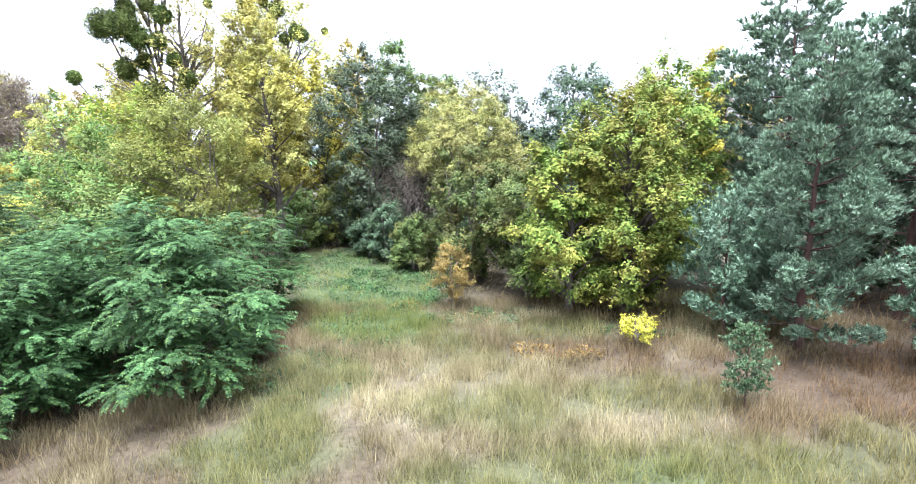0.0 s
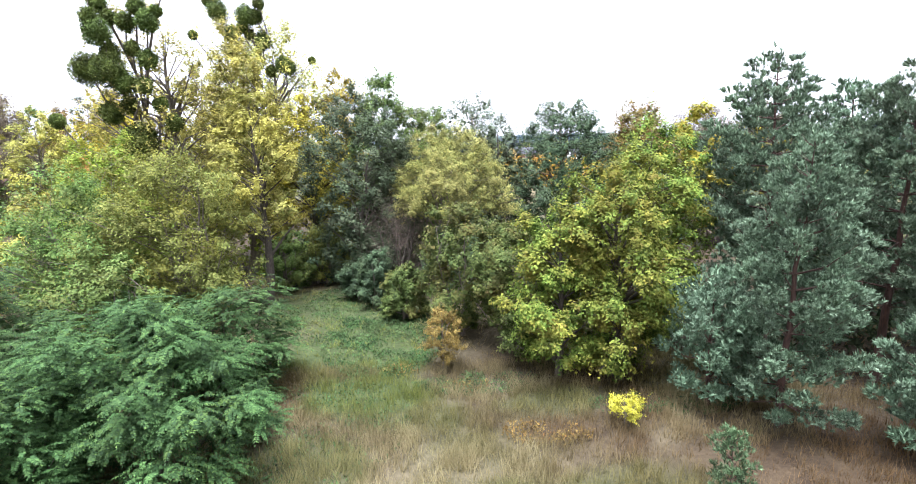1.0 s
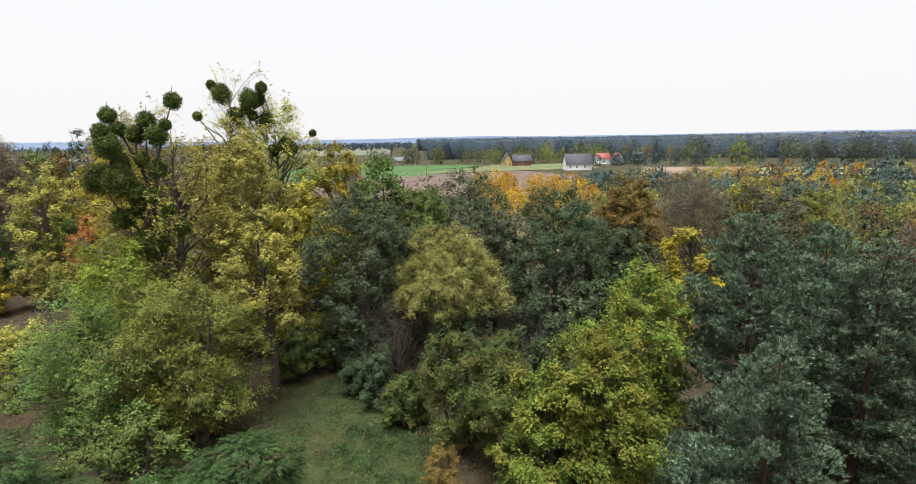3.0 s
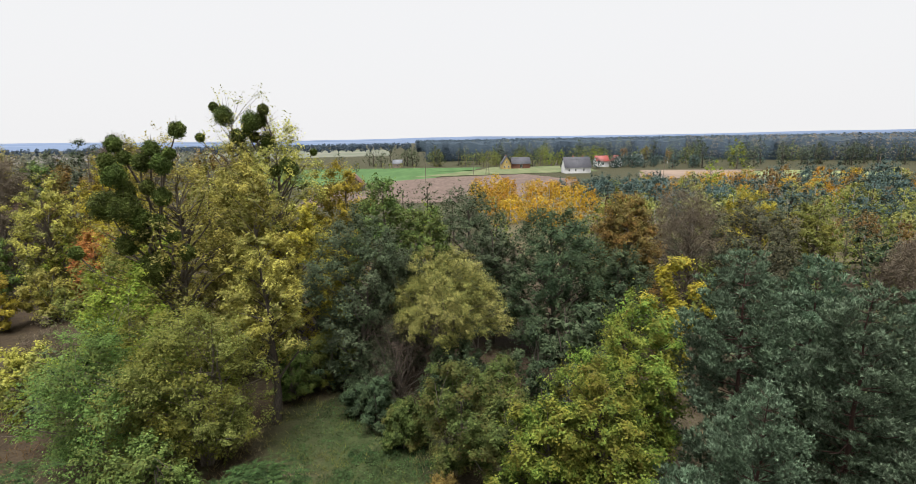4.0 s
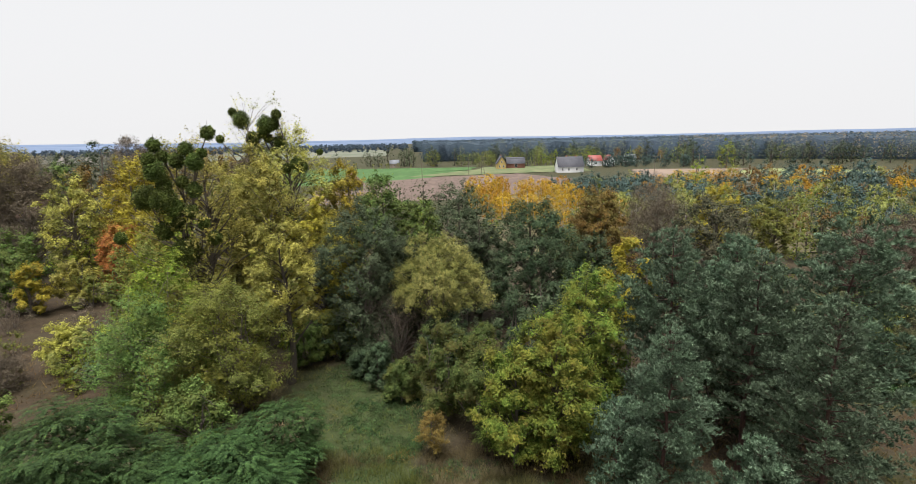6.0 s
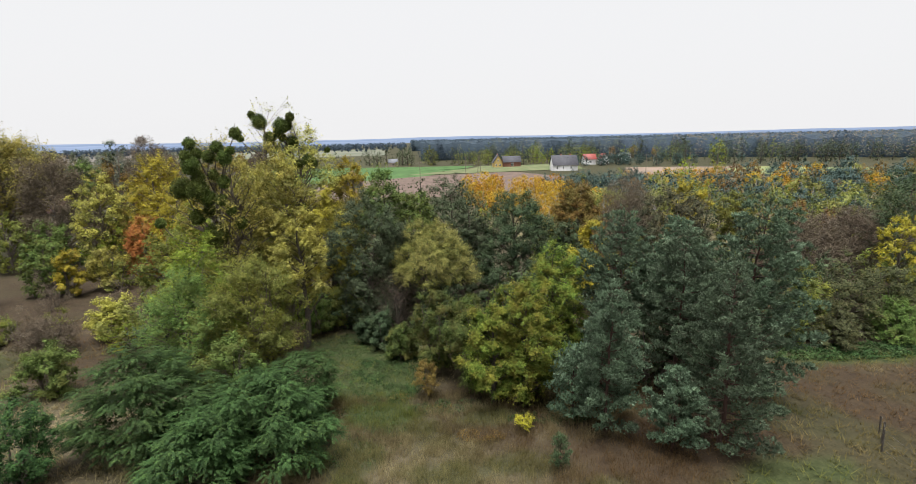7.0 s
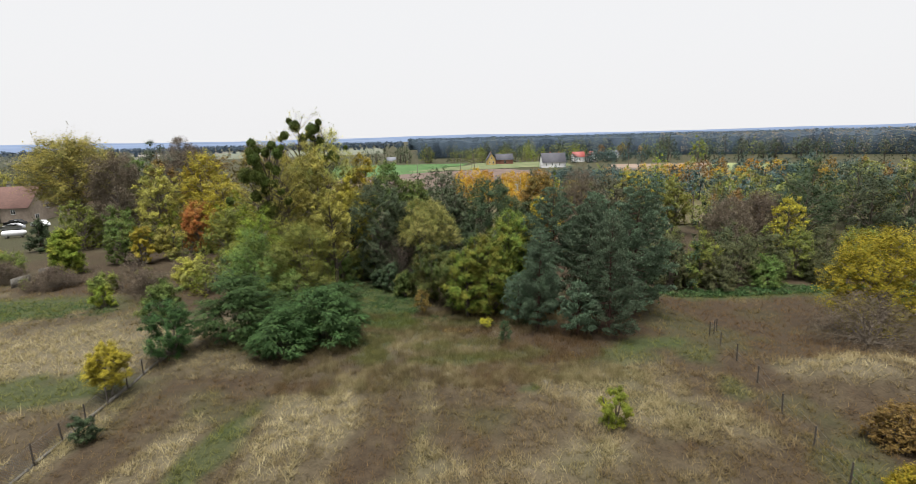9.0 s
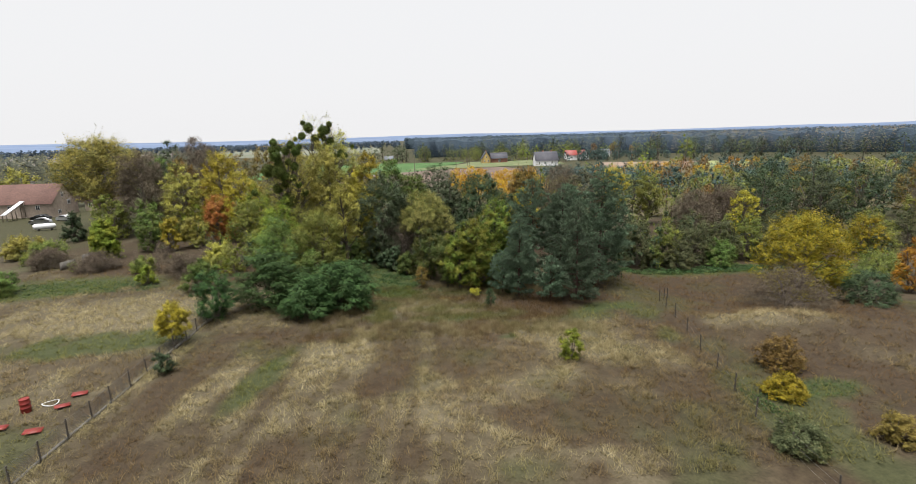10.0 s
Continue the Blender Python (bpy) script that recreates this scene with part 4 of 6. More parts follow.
broadleaf("bush", 11.7, -1.7, 2.7, 1.15, "lime", "lone bush on the meadow, part yellow and part green", "bush", base=0.1, clumps=26, per=60, size=0.2, stems=4, seed=17, limbs=12, shape="oval")

# the thicket behind the locusts, and the poplars with mistletoe
broadleaf("thicket_tree", -13.5, 25.6, 9.8, 4.4, "thicket", "spreading olive-green tree with thin yellowing leaves", bark=BARK, base=0.8, shape="dome", clumps=170, per=85, size=0.23, stems=4, seed=21, trunk=0.2, limbs=90, fine=(1.7, 2.7, 0.46), lean=(-0.6, 0), inner=4)
broadleaf("thicket_tree", -18.6, 25.8, 8.4, 4.6, "green", "spreading green tree of the thicket", base=0.6, shape="dome", clumps=130, per=85, size=0.23, stems=4, seed=22, limbs=70, fine=(1.7, 2.7, 0.46), inner=4)
broadleaf("thicket_tree", -19.8, 30.5, 10.6, 3.8, "lime", "yellow-green tree of the thicket", base=0.8, shape="dome", clumps=100, per=85, size=0.27, stems=2, seed=23)
broadleaf("thicket_tree", -13.2, 19.3, 5.6, 2.6, "green", "leafy green undergrowth tree", base=0.4, shape="dome", clumps=70, per=85, size=0.23, stems=4, seed=24)
poplar_a = broadleaf("poplar_tree", -18.8, 33.5, 19.2, 4.4, "gold", "tall poplar with sparse yellow leaves and mistletoe", base=4, inner=1, shape="oval", clumps=130, per=40, squash=0.9, size=0.28, seed=25, trunk=0.34, lean=(0.5, 0), limbs=110, puff=0.2)
poplar_b = broadleaf("poplar_tree", -14.6, 44.0, 19.6, 6.6, "gold", "tall golden poplar with mistletoe in its top", base=3, inner=4, shape="dome", clumps=200, per=60, size=0.31, seed=26, trunk=0.4, limbs=110, puff=0.16, fine=(1.6, 2.2, 0.56))
broadleaf("poplar_tree", -16.6, 43.6, 22.6, 3.4, "gold", "slender thinly leaved poplar top above the crowns", base=14.5, inner=0, shape="round", clumps=55, per=7, size=0.26, seed=30, trunk=0.25, limbs=60, puff=0.25)
mistletoe(poplar_a, [(bx + 1.0, by - 1.8, bz - 0.1, br * 0.84) for bx, by, bz, br in ((-2.1, 0.2, 17.8, 0.68), (1.8, 0.2, 18.6, 0.68), (-2.0, -0.8, 16.8, 0.70), (-1.7, -0.8, 16.0, 1.03), (-1.5, 0.1, 17.0, 0.59), (-0.5, 0, 16.7, 0.75), (0.3, -0.1, 17.5, 0.71), (1.0, -0.5, 16.6, 0.83), (1.4, -0.2, 17.2, 0.46),
                     (-1.5, -0.2, 15.0, 0.75), (-2.9, -0.2, 14.1, 1.25), (-1.4, -0.7, 14.0, 1.23), (-0.8, -0.4, 13.3, 0.91), (0.3, -0.4, 13.1, 0.66), (0.9, 0, 12.1, 0.59), (-0.7, 0.3, 10.0, 1.35), (-1.0, 0.2, 12.1, 0.68), (-5.1, -0.2, 11.2, 0.58), (0.6, -0.2, 14.6, 0.75), (-0.2, -0.2, 15.2, 0.6), (1.6, 0, 11.0, 0.7), (-2.0, 0, 11.6, 0.9))], 31)
mistletoe(poplar_b, [(-3.7, -1.1, 20.5, 0.42), (-2.9, -1.3, 19.8, 0.89), (0.4, -1.6, 20.2, 0.52), (-0.6, -1.6, 19.3, 0.94), (-0.1, -1.0, 19.4, 0.63), (-2.0, -1.2, 18.1, 0.74), (-1.2, -1.1, 18.6, 0.47), (0.2, -0.5, 17.7, 0.80), (-5.1, -1.0, 18.1, 0.42),
                     (-0.7, -0.9, 18.1, 0.48), (1.9, -1.3, 15.7, 0.74), (2.4, -1.6, 15.4, 0.63), (3.1, 3.0, 16.7, 0.35), (1.1, -1.4, 10.6, 0.63), (0.8, -1.0, 15.3, 0.53)], 32)
broadleaf("golden_tree", -9.6, 46.5, 16.2, 3.8, "yellow", "golden yellow tree behind the poplars", base=3, clumps=120, per=70, size=0.33, seed=27)
broadleaf("yellow_tree", -10.2, 38.0, 13.4, 3.6, "yellow", "yellow-leaved tree at the dark gap", bark=DARKBARK, base=1.5, clumps=80, per=75, size=0.32, seed=28)
broadleaf("poplar_tree", -14.4, 36.8, 17.9, 4.2, "gold", "golden poplar in front of the mistletoe tree", base=3.0, shape="dome", clumps=190, per=75, size=0.28, seed=29, puff=0.17)
broadleaf("poplar_tree", -18.6, 40.5, 16.6, 3.9, "gold", "golden thin-leaved poplar between the mistletoe trees", base=2.5, shape="dome", clumps=130, per=65, size=0.28, seed=20, puff=0.17)
broadleaf("golden_tree", -11.0, 29.8, 12.8, 3.0, "gold", "yellow tree with a dark bare trunk beside the clearing", bark=DARKBARK, trunk=0.27, base=4.2, clumps=80, per=70, size=0.26, seed=19, puff=0.18)

# the dark belt in the middle
broadleaf("alder_tree", -6.0, 34.8, 13.6, 4.0, "darkalder", "dark grey-green alder in the belt", bark=DARKBARK, shape="egg", base=0.8, clumps=150, per=110, size=0.23, stems=2, seed=41)
broadleaf("alder_tree", -3.4, 36.5, 10.5, 3.0, "darkalder", "dark grey-green alder in the belt", bark=DARKBARK, shape="egg", base=0.8, clumps=80, per=80, size=0.29, seed=42)
broadleaf("bare_shrub", -3.2, 31.8, 6.4, 3.0, "twig", "purple-brown nearly bare shrub under the willow", "shrub", bark=DARKBARK, inner=2, base=0.3, shape="dome", clumps=90, per=34, size=0.12, stems=6, seed=43, limbs=80)
broadleaf("willow_tree", 0.3, 33.0, 10.6, 4.4, "willow", "rounded pale yellow willow with a mushroom crown", shape="mushroom", base=5.0, clumps=210, per=120, size=0.2, seed=44, droop=0.16, slim=0.45, stems=4, trunk=0.25, puff=0.14)
broadleaf("alder_tree", 0.8, 31.0, 5.5, 2.6, "alder", "dark green shrub below the willow", "shrub", shape="mushroom", base=0.4, clumps=60, per=80, size=0.27, seed=45, stems=3)
broadleaf("green_tree", -4.8, 41.0, 15.2, 3.0, "green", "slender green tree rising above the alders", shape="egg", base=3, clumps=100, per=75, size=0.32, seed=46)
broadleaf("green_tree", -1.4, 41.0, 13.0, 2.6, "green", "slender green tree above the alders", shape="egg", base=3, clumps=80, per=70, size=0.32, seed=47)
broadleaf("alder_tree", 2.6, 46.0, 14.0, 4.0, "darkalder", "thin grey alder with few leaves", shape="egg", base=3, clumps=110, per=50, size=0.29, seed=48)
broadleaf("alder_tree", 4.2, 41.5, 11.6, 3.2, "darkalder", "dark alder beside the willow", bark=DARKBARK, shape="mushroom", base=1.5, clumps=80, per=80, size=0.32, seed=49)
broadleaf("alder_tree", 9.1, 38.5, 12.8, 4.5, "alder", "broad dark green alder", bark=DARKBARK, shape="egg", base=1.0, clumps=170, per=110, size=0.26, seed=50)
broadleaf("alder_tree", 13.6, 37.0, 9.8, 3.0, "alder", "dark green alder in the belt", bark=DARKBARK, shape="egg", base=1.0, clumps=70, per=80, size=0.32, seed=51)
broadleaf("rust_tree", 16.9, 45.0, 13.1, 3.7, "rust", "rust-brown round hornbeam in the belt", shape="egg", base=1.5, clumps=150, per=80, size=0.32, seed=52)
broadleaf("bare_tree", 24.0, 47.5, 13.4, 3.9, "twig", "purple-brown bare tree with fine twigs", shape="egg", base=1.5, clumps=150, per=80, size=0.16, seed=53, limbs=90)
broadleaf("alder_tree", 27.2, 41.5, 13.8, 4.4, "umber", "dark grey-brown round tree in the belt", shape="egg", base=1.0, clumps=110, per=75, size=0.32, seed=54)
broadleaf("yellow_tree", 36.3, 58.0, 12.0, 3.1, "yellow", "yellow-green maple behind the dark trees", base=2, clumps=70, per=65, size=0.36, seed=55)
broadleaf("yellow_tree", 43.5, 57.0, 9.8, 3.4, "thicket", "yellow-green tree behind the dark trees", base=1.5, clumps=70, per=65, size=0.36, seed=56)
broadleaf("oak_tree", 13.0, 26.5, 11.0, 1.9, "yellow", "narrow yellow oak behind the pines", base=5, clumps=40, per=70, size=0.32, seed=57)
for i, (x, y, H, R, leaf) in enumerate([(-2.4, 26.6, 3.2, 1.5, "oakgreen"), (-4.2, 28.8, 3.4, 1.3, "alder"), (-5.4, 30.2, 2.6, 1.5, "alder"), (3.2, 27.5, 5.0, 2.2, "oakgreen"), (5.5, 30.0, 7.5, 2.6, "alder"), (9.5, 31.5, 7.5, 2.8, "alder"), (-8.6, 34.5, 4.6, 2.0, "thicket"), (-10.6, 33.0, 4.2, 1.8, "green"), (-7.4, 37.5, 5.0, 2.2, "darkalder"), (-5.0, 33.0, 4.0, 2.0, "darkalder")]):
    broadleaf("undergrowth_bush", x, y, H, R, leaf, "leafy undergrowth bush at the edge of the wood", "bush", base=0.2, shape="dome", clumps=45, per=70, size=0.26, stems=4, seed=60 + i, limbs=16, group="undergrowth")

# the belt on the other side of the wood
LEFT = [
    ("poplar_tree", -66.5, 70, 20.6, 8.4, "gold", "large spreading poplar with thinning leaves", 8, 290, 70), ("bare_tree", -56, 66, 17.0, 5.4, "twig", "brown nearly bare tall tree", 3, 120, 50),
    ("yellow_tree", -39.2, 62, 17.6, 4.8, "yellow", "bright yellow maple", 3, 100, 60), ("yellow_tree", -46.1, 60, 14.4, 4.4, "gold", "golden tree in the row", 2, 90, 60),
    ("green_tree", -56, 73, 16.6, 4.4, "green", "green tree in the row", 3, 70, 60), ("rust_tree", -50.5, 70, 15.6, 4.2, "rust", "rust-brown tree in the row of maples", 3, 80, 60),
    ("oak_tree", -37.6, 55.5, 8.8, 3.8, "red", "orange-red shrub tree", 0.6, 90, 80), ("hazel_bush", -40.5, 51, 5.6, 2.6, "gold", "brownish yellow scrub", 0.4, 60, 60),
    ("green_bush", -51.2, 43.3, 6.7, 2.3, "lime", "bright green upright bush", 0.1, 190, 80), ("green_bush", -46.6, 49, 7.2, 3.0, "green", "spreading green bush", 0.4, 60, 70),
    ("yellow_bush", -43.3, 48, 6.2, 2.0, "yellow", "yellow bush", 0.4, 45, 60), ("green_tree", -28.5, 50, 11.0, 3.8, "lime", "yellow-green tree", 1, 90, 60),
    ("yellow_tree", -33, 55, 13.6, 4.0, "yellow", "golden tree", 2, 80, 60), ("yellow_tree", -43, 67, 15.6, 3.8, "amber", "orange-gold tree in the row", 2, 70, 55),
    ("green_tree", -27, 40, 9.5, 3.6, "thicket", "olive tree beside the poplars", 0.8, 80, 60), ("thicket_tree", -61, 62, 9.0, 4.0, "thicket", "olive undergrowth tree", 0.5, 60, 60),
    ("green_tree", -52, 58, 8.0, 3.8, "green", "green undergrowth tree", 0.5, 60, 60), ("bare_tree", -74, 82, 18.5, 5.6, "twig", "brown bare tree", 3, 80, 50), ("hazel_bush", -60, 43, 3.6, 3.4, "thicket", "brown and yellow hedge bush", 0.2, 60, 60), ("bare_shrub", -57, 39, 2.8, 3.0, "twig", "brown bare hedge shrub", 0.1, 70, 50), ("hazel_bush", -66, 46, 3.8, 3.4, "gold", "yellowing hedge bush by the yard", 0.2, 60, 60), ("green_bush", -53, 24, 3.0, 3.2, "green", "dark green bush on the plot", 0.1, 80, 60), ("bush", -36.4, 27, 2.6, 1.5, "lime", "small yellow-green bush on the plot", 0.2, 24, 50),
    ("bush", -27.5, 22.5, 4.2, 2.2, "green", "green bush beside the thicket", 0.2, 50, 60), ("bare_shrub", -33, 30, 3.4, 2.6, "twig", "brown bare scrub", 0.2, 60, 40), ("bush", -40, 33, 2.4, 2.2, "thicket", "straggling scrub", 0.2, 40, 45),
    ("hazel_bush", -30, 34, 4.0, 2.4, "gold", "yellowing bush", 0.3, 45, 50), ("bare_shrub", -48, 36, 2.6, 3.0, "twig", "brown bramble scrub", 0.1, 60, 40), ("conifer", -67.5, 61, 6.4, 2.4, "alder", "dark blue-green conifer by the yard", 0.1, 60, 60),
    ("bare_tree", -56, 92, 19.0, 6.2, "twig", "tall brown bare tree behind the row", 3, 90, 50), ("rust_tree", -38, 86, 17.8, 5.4, "rust", "rust-brown tree behind the maples", 3, 80, 55), ("bare_tree", -31, 80, 16.8, 4.8, "twig", "brown bare tree behind the maples", 3, 80, 50), ("yellow_tree", -27, 66, 14.5, 4.4, "gold", "golden tree behind the poplars", 2, 90, 60),
    ("rust_tree", -46, 84, 17.4, 5.6, "rust", "rust-brown tree", 3, 60, 50), ("alder_tree", -64, 95, 20.0, 5.0, "darkalder", "dark round tree", 3, 60, 50), ("yellow_tree", -129, 130, 12, 6, "gold", "golden trees behind the farmhouse", 2, 70, 50),
    ("alder_tree", -108, 122, 15, 6, "darkalder", "dark bare tree behind the farmhouse", 2, 70, 50), ("alder_tree", -88, 120, 17, 5, "darkalder", "dark tree on the skyline", 4, 60, 45), ("alder_tree", -96, 126, 13, 6, "darkalder", "dark tree behind the farmhouse", 2, 60, 50),
]
for i, (name, x, y, H, R, leaf, label, base, n, per) in enumerate(LEFT):
    label = label if len(label.split()) > 4 else label + " in the autumn tree belt"
    broadleaf(name, x, y, H, R, leaf, label, "bush" if "bush" in name or "shrub" in name else "tree", base=base, clumps=n, per=per, size=0.25 + y * 0.0016, flat=(0.8, 1.0), fine=(1.4, 1.7, 0.62), seed=80 + i, shape="cone" if name == "conifer" else ("egg", "dome", "oval")[i % 3] if H > 7 else "dome", stems=1 if H > 7 else 4, limbs=40)

# the belt beyond the rough meadow
RIGHT = [
    ("yellow_tree", 42.0, 13.0, 10.3, 4.9, "amber", "orange-yellow round maple on the rough meadow", 0.4, 230, 80), ("bare_shrub", 37.6, 9.0, 4.2, 4.2, "twig", "grey bare shrub in front of the maple", 0.1, 80, 45),
    ("bush", 46.5, 9.0, 3.8, 3.2, "alder", "dark green bush beside the maple", 0.2, 50, 60), ("yellow_tree", 56.3, 14.0, 6.4, 2.6, "orange", "orange-leaved small tree", 0.6, 60, 60), ("sallow_bush", 36.5, 29.6, 4.4, 2.6, "sage", "low grey-green sallow bush", 0.2, 60, 60), ("green_bush", 43.0, 30.2, 4.0, 2.6, "green", "low green bush at the hedge foot", 0.2, 60, 60), ("sallow_bush", 50.5, 30.6, 4.6, 2.8, "sage", "low grey-green sallow bush", 0.2, 60, 60), ("sallow_bush", 57.0, 31.6, 5.4, 3.0, "thicket", "olive hedge bush at the field edge", 0.2, 60, 60), ("yellow_tree", 66.5, 32, 7.0, 3.2, "amber", "yellow tree in the hedge", 0.5, 60, 60),
    ("sallow_bush", 31.0, 31.5, 7.6, 3.4, "sage", "grey-green sallow bush", 0.3, 80, 70), ("yellow_bush", 35.5, 32.0, 7.2, 3.0, "thicket", "yellow-green bush in the hedge", 0.3, 70, 70), ("sallow_bush", 40.0, 32.5, 7.6, 3.6, "sage", "grey-green sallow bush", 0.3, 80, 70),
    ("sallow_bush", 45.0, 33.5, 6.6, 3.0, "sage", "grey-green sallow bush", 0.3, 70, 65), ("green_bush", 49.0, 33.0, 7.0, 2.8, "thicket", "green hedge bush", 0.3, 60, 65), ("sallow_bush", 53.5, 34.5, 7.0, 3.4, "sage", "grey-green sallow bush", 0.3, 70, 65),
    ("yellow_tree", 53.0, 41.0, 10.0, 2.6, "yellow", "narrow yellow-green tree in the hedge", 2, 50, 60), ("alder_tree", 66, 55, 13.4, 6.0, "alder", "dark green layered alder", 1.5, 110, 60), ("alder_tree", 77, 58, 12.4, 6.0, "darkalder", "dark alder", 1.5, 90, 55),
    ("alder_tree", 88, 57, 11.4, 5.5, "alder", "dark green alder in the belt", 1.5, 80, 55), ("rust_tree", 96, 54, 11.6, 4.5, "rust", "rusty oak at the wood edge", 1.5, 70, 55), ("alder_tree", 60, 36, 6.4, 3.8, "thicket", "olive hedge tree", 0.4, 60, 60),
    ("sallow_bush", 71, 36, 6.6, 4.2, "thicket", "olive hedge bush at the field edge", 0.2, 70, 60), ("sallow_bush", 79, 37, 7.0, 4.4, "sage", "grey-green hedge bush at the field edge", 0.2, 70, 60), ("green_bush", 87, 39, 7.2, 4.6, "green", "green hedge bush at the field edge", 0.2, 70, 60), ("sallow_bush", 96, 41, 7.6, 4.8, "sage", "grey-green hedge bush at the field edge", 0.2, 70, 60), ("green_bush", 52, 20, 3.0, 3.4, "green", "low green bush behind the maple", 0.1, 60, 55), ("green_bush", 60, 22, 3.4, 3.6, "thicket", "low olive bush behind the maple", 0.1, 60, 55), ("alder_tree", 60, 47, 12.4, 5.0, "alder", "dark green alder in the hedge", 0.8, 110, 60), ("alder_tree", 70, 46, 11.6, 5.0, "darkalder", "dark grey-green alder in the hedge", 0.8, 110, 60),
    ("bare_tree", 47, 46, 8.6, 4.0, "twig", "brown bare tree in the hedge", 1, 80, 45), ("bare_tree", 55, 50, 8.6, 4.0, "twig", "brown bare tree in the hedge", 1, 80, 45), ("alder_tree", 27, 36, 8.6, 3.2, "alder", "green alder behind the pines", 0.6, 60, 60),
    ("yellow_tree", 29, 42, 9.0, 3.0, "sage", "pale yellow tree behind the pines", 0.8, 60, 55), ("bush", 27.0, -4.9, 2.8, 1.8, "ginger", "twiggy rust-yellow bush beside the wire fence", 0.1, 64, 30), ("bush", 24.4, -9.0, 1.7, 1.45, "amber", "low yellow bush beside the wire fence", 0.1, 60, 34),
    ("bush", 21.2, -14.6, 2.0, 1.6, "sage", "grey-green bush in the wire fence", 0.1, 80, 40), ("yellow_bush", 27.3, -14.4, 1.9, 1.2, "ginger", "orange-yellow bush on the rough grass", 0.1, 36, 55), ("alder_tree", 104, 62, 12.0, 6.0, "darkalder", "dark alder", 1.5, 70, 50),
]
for i, (name, x, y, H, R, leaf, label, base, n, per) in enumerate(RIGHT):
    label = label if len(label.split()) > 4 else label + " in the autumn tree belt"
    broadleaf(name, x, y, H, R, leaf, label, "bush" if "bush" in name or "shrub" in name else "tree", base=base, clumps=n, per=per, size=0.22 + y * 0.0015, flat=(0.8, 1.0), fine=(1.4, 1.7, 0.62), seed=140 + i, shape=("egg", "dome", "egg")[i % 3] if H > 8 else "mushroom", stems=1 if H > 8 else 4, limbs=40)


# ---------------------------------------------------------------- the valley: young plantation, fields, woods
def small_tree(name, x, y, H, R, leaf, label, seed, group, bark=None):
    return broadleaf(name, x, y, H, R, leaf, label, base=H * 0.05, clumps=28, per=26, size=0.38, seed=seed, limbs=4, inner=4, fine=(1, 1, 1), shoots=0, group=group, bark=bark, puff=0.3, z=0, flat=(0.9, 1.2), shape="egg")


PROTO = {}
rv = random.Random(8)


def plant(key, x, y, s):
    kinds = {"gold": ("golden_birch", "orange", "golden orange young birch in the plantation", 7.2, 4.0, WHITEBARK), "birch": ("birch_tree", "willow", "pale yellow-green birch in the valley", 9.0, 2.6, WHITEBARK),
             "copper": ("copper_birch", "copper", "copper-brown birch with a white trunk", 9.0, 2.6, WHITEBARK), "pine": ("plantation_pine", "plantpine", "blue-green young plantation pine", 6.8, 3.5, PINEBARK),
             "alder": ("field_tree", "darkalder", "dark tree at the field's end", 12.5, 5.6, DARKBARK), "lime": ("field_tree", "lime", "yellow-green tree in the valley", 11.0, 4.0, BARK), "green": ("field_tree", "thicket", "olive-green tree in the valley", 11.0, 5.2, BARK)}
    name, leaf, label, H, R, bark = kinds[key]
    turn = rv.uniform(0, 360)
    if key not in PROTO:
        PROTO[key] = small_tree(name, x, y, H, R, leaf, label, 300 + len(PROTO), "valley " + key + " trees", bark)
        return
    m = pose(x, y, 0, 0, 0, turn) @ Matrix.Diagonal((s, s, s * rv.uniform(0.88, 1.12), 1))
    copy_thing(PROTO[key], m)


def scatter(key, n, x0, x1, y0, y1, lo=0.7, hi=1.2):
    for i in range(n):
        plant(key, rv.uniform(x0, x1), rv.uniform(y0, y1), rv.uniform(lo, hi))


scatter("gold", 48, 10, 42, 100, 165, 0.6, 0.9)
scatter("pine", 44, 38, 72, 92, 160, 0.8, 1.15)
scatter("birch", 12, 30, 60, 78, 110, 0.7, 1.0)
scatter("gold", 30, 58, 105, 110, 175, 0.5, 0.9)
scatter("lime", 10, 50, 90, 95, 160, 0.5, 0.8)
scatter("pine", 70, 75, 160, 78, 165, 0.7, 1.1)
scatter("birch", 16, 90, 190, 92, 170, 0.7, 1.1)
scatter("alder", 18, 85, 190, 68, 112, 0.6, 0.95)
scatter("copper", 24, 80, 185, 92, 165, 0.7, 1.1)
scatter("gold", 12, 88, 130, 125, 165, 0.8, 1.1)
scatter("gold", 16, 14, 40, 84, 112, 0.55, 0.8)
scatter("pine", 30, 120, 230, 130, 185, 0.9, 1.3)
scatter("green", 26, 15, 85, 60, 105, 0.45, 0.8)
scatter("alder", 18, 20, 90, 60, 98, 0.45, 0.7)
scatter("green", 16, 45, 100, 56, 92, 0.5, 0.75)
scatter("copper", 8, 45, 95, 60, 92, 0.5, 0.8)
scatter("birch", 14, 60, 130, 66, 105, 0.6, 0.95)
scatter("copper", 12, 60, 130, 66, 110, 0.6, 0.9)
scatter("pine", 24, 60, 150, 70, 112, 0.7, 1.0)
scatter("green", 14, 90, 150, 62, 100, 0.6, 0.9)
scatter("alder", 10, -35, 15, 62, 110, 0.6, 0.9)
scatter("lime", 6, -25, 25, 70, 130, 0.4, 0.7)
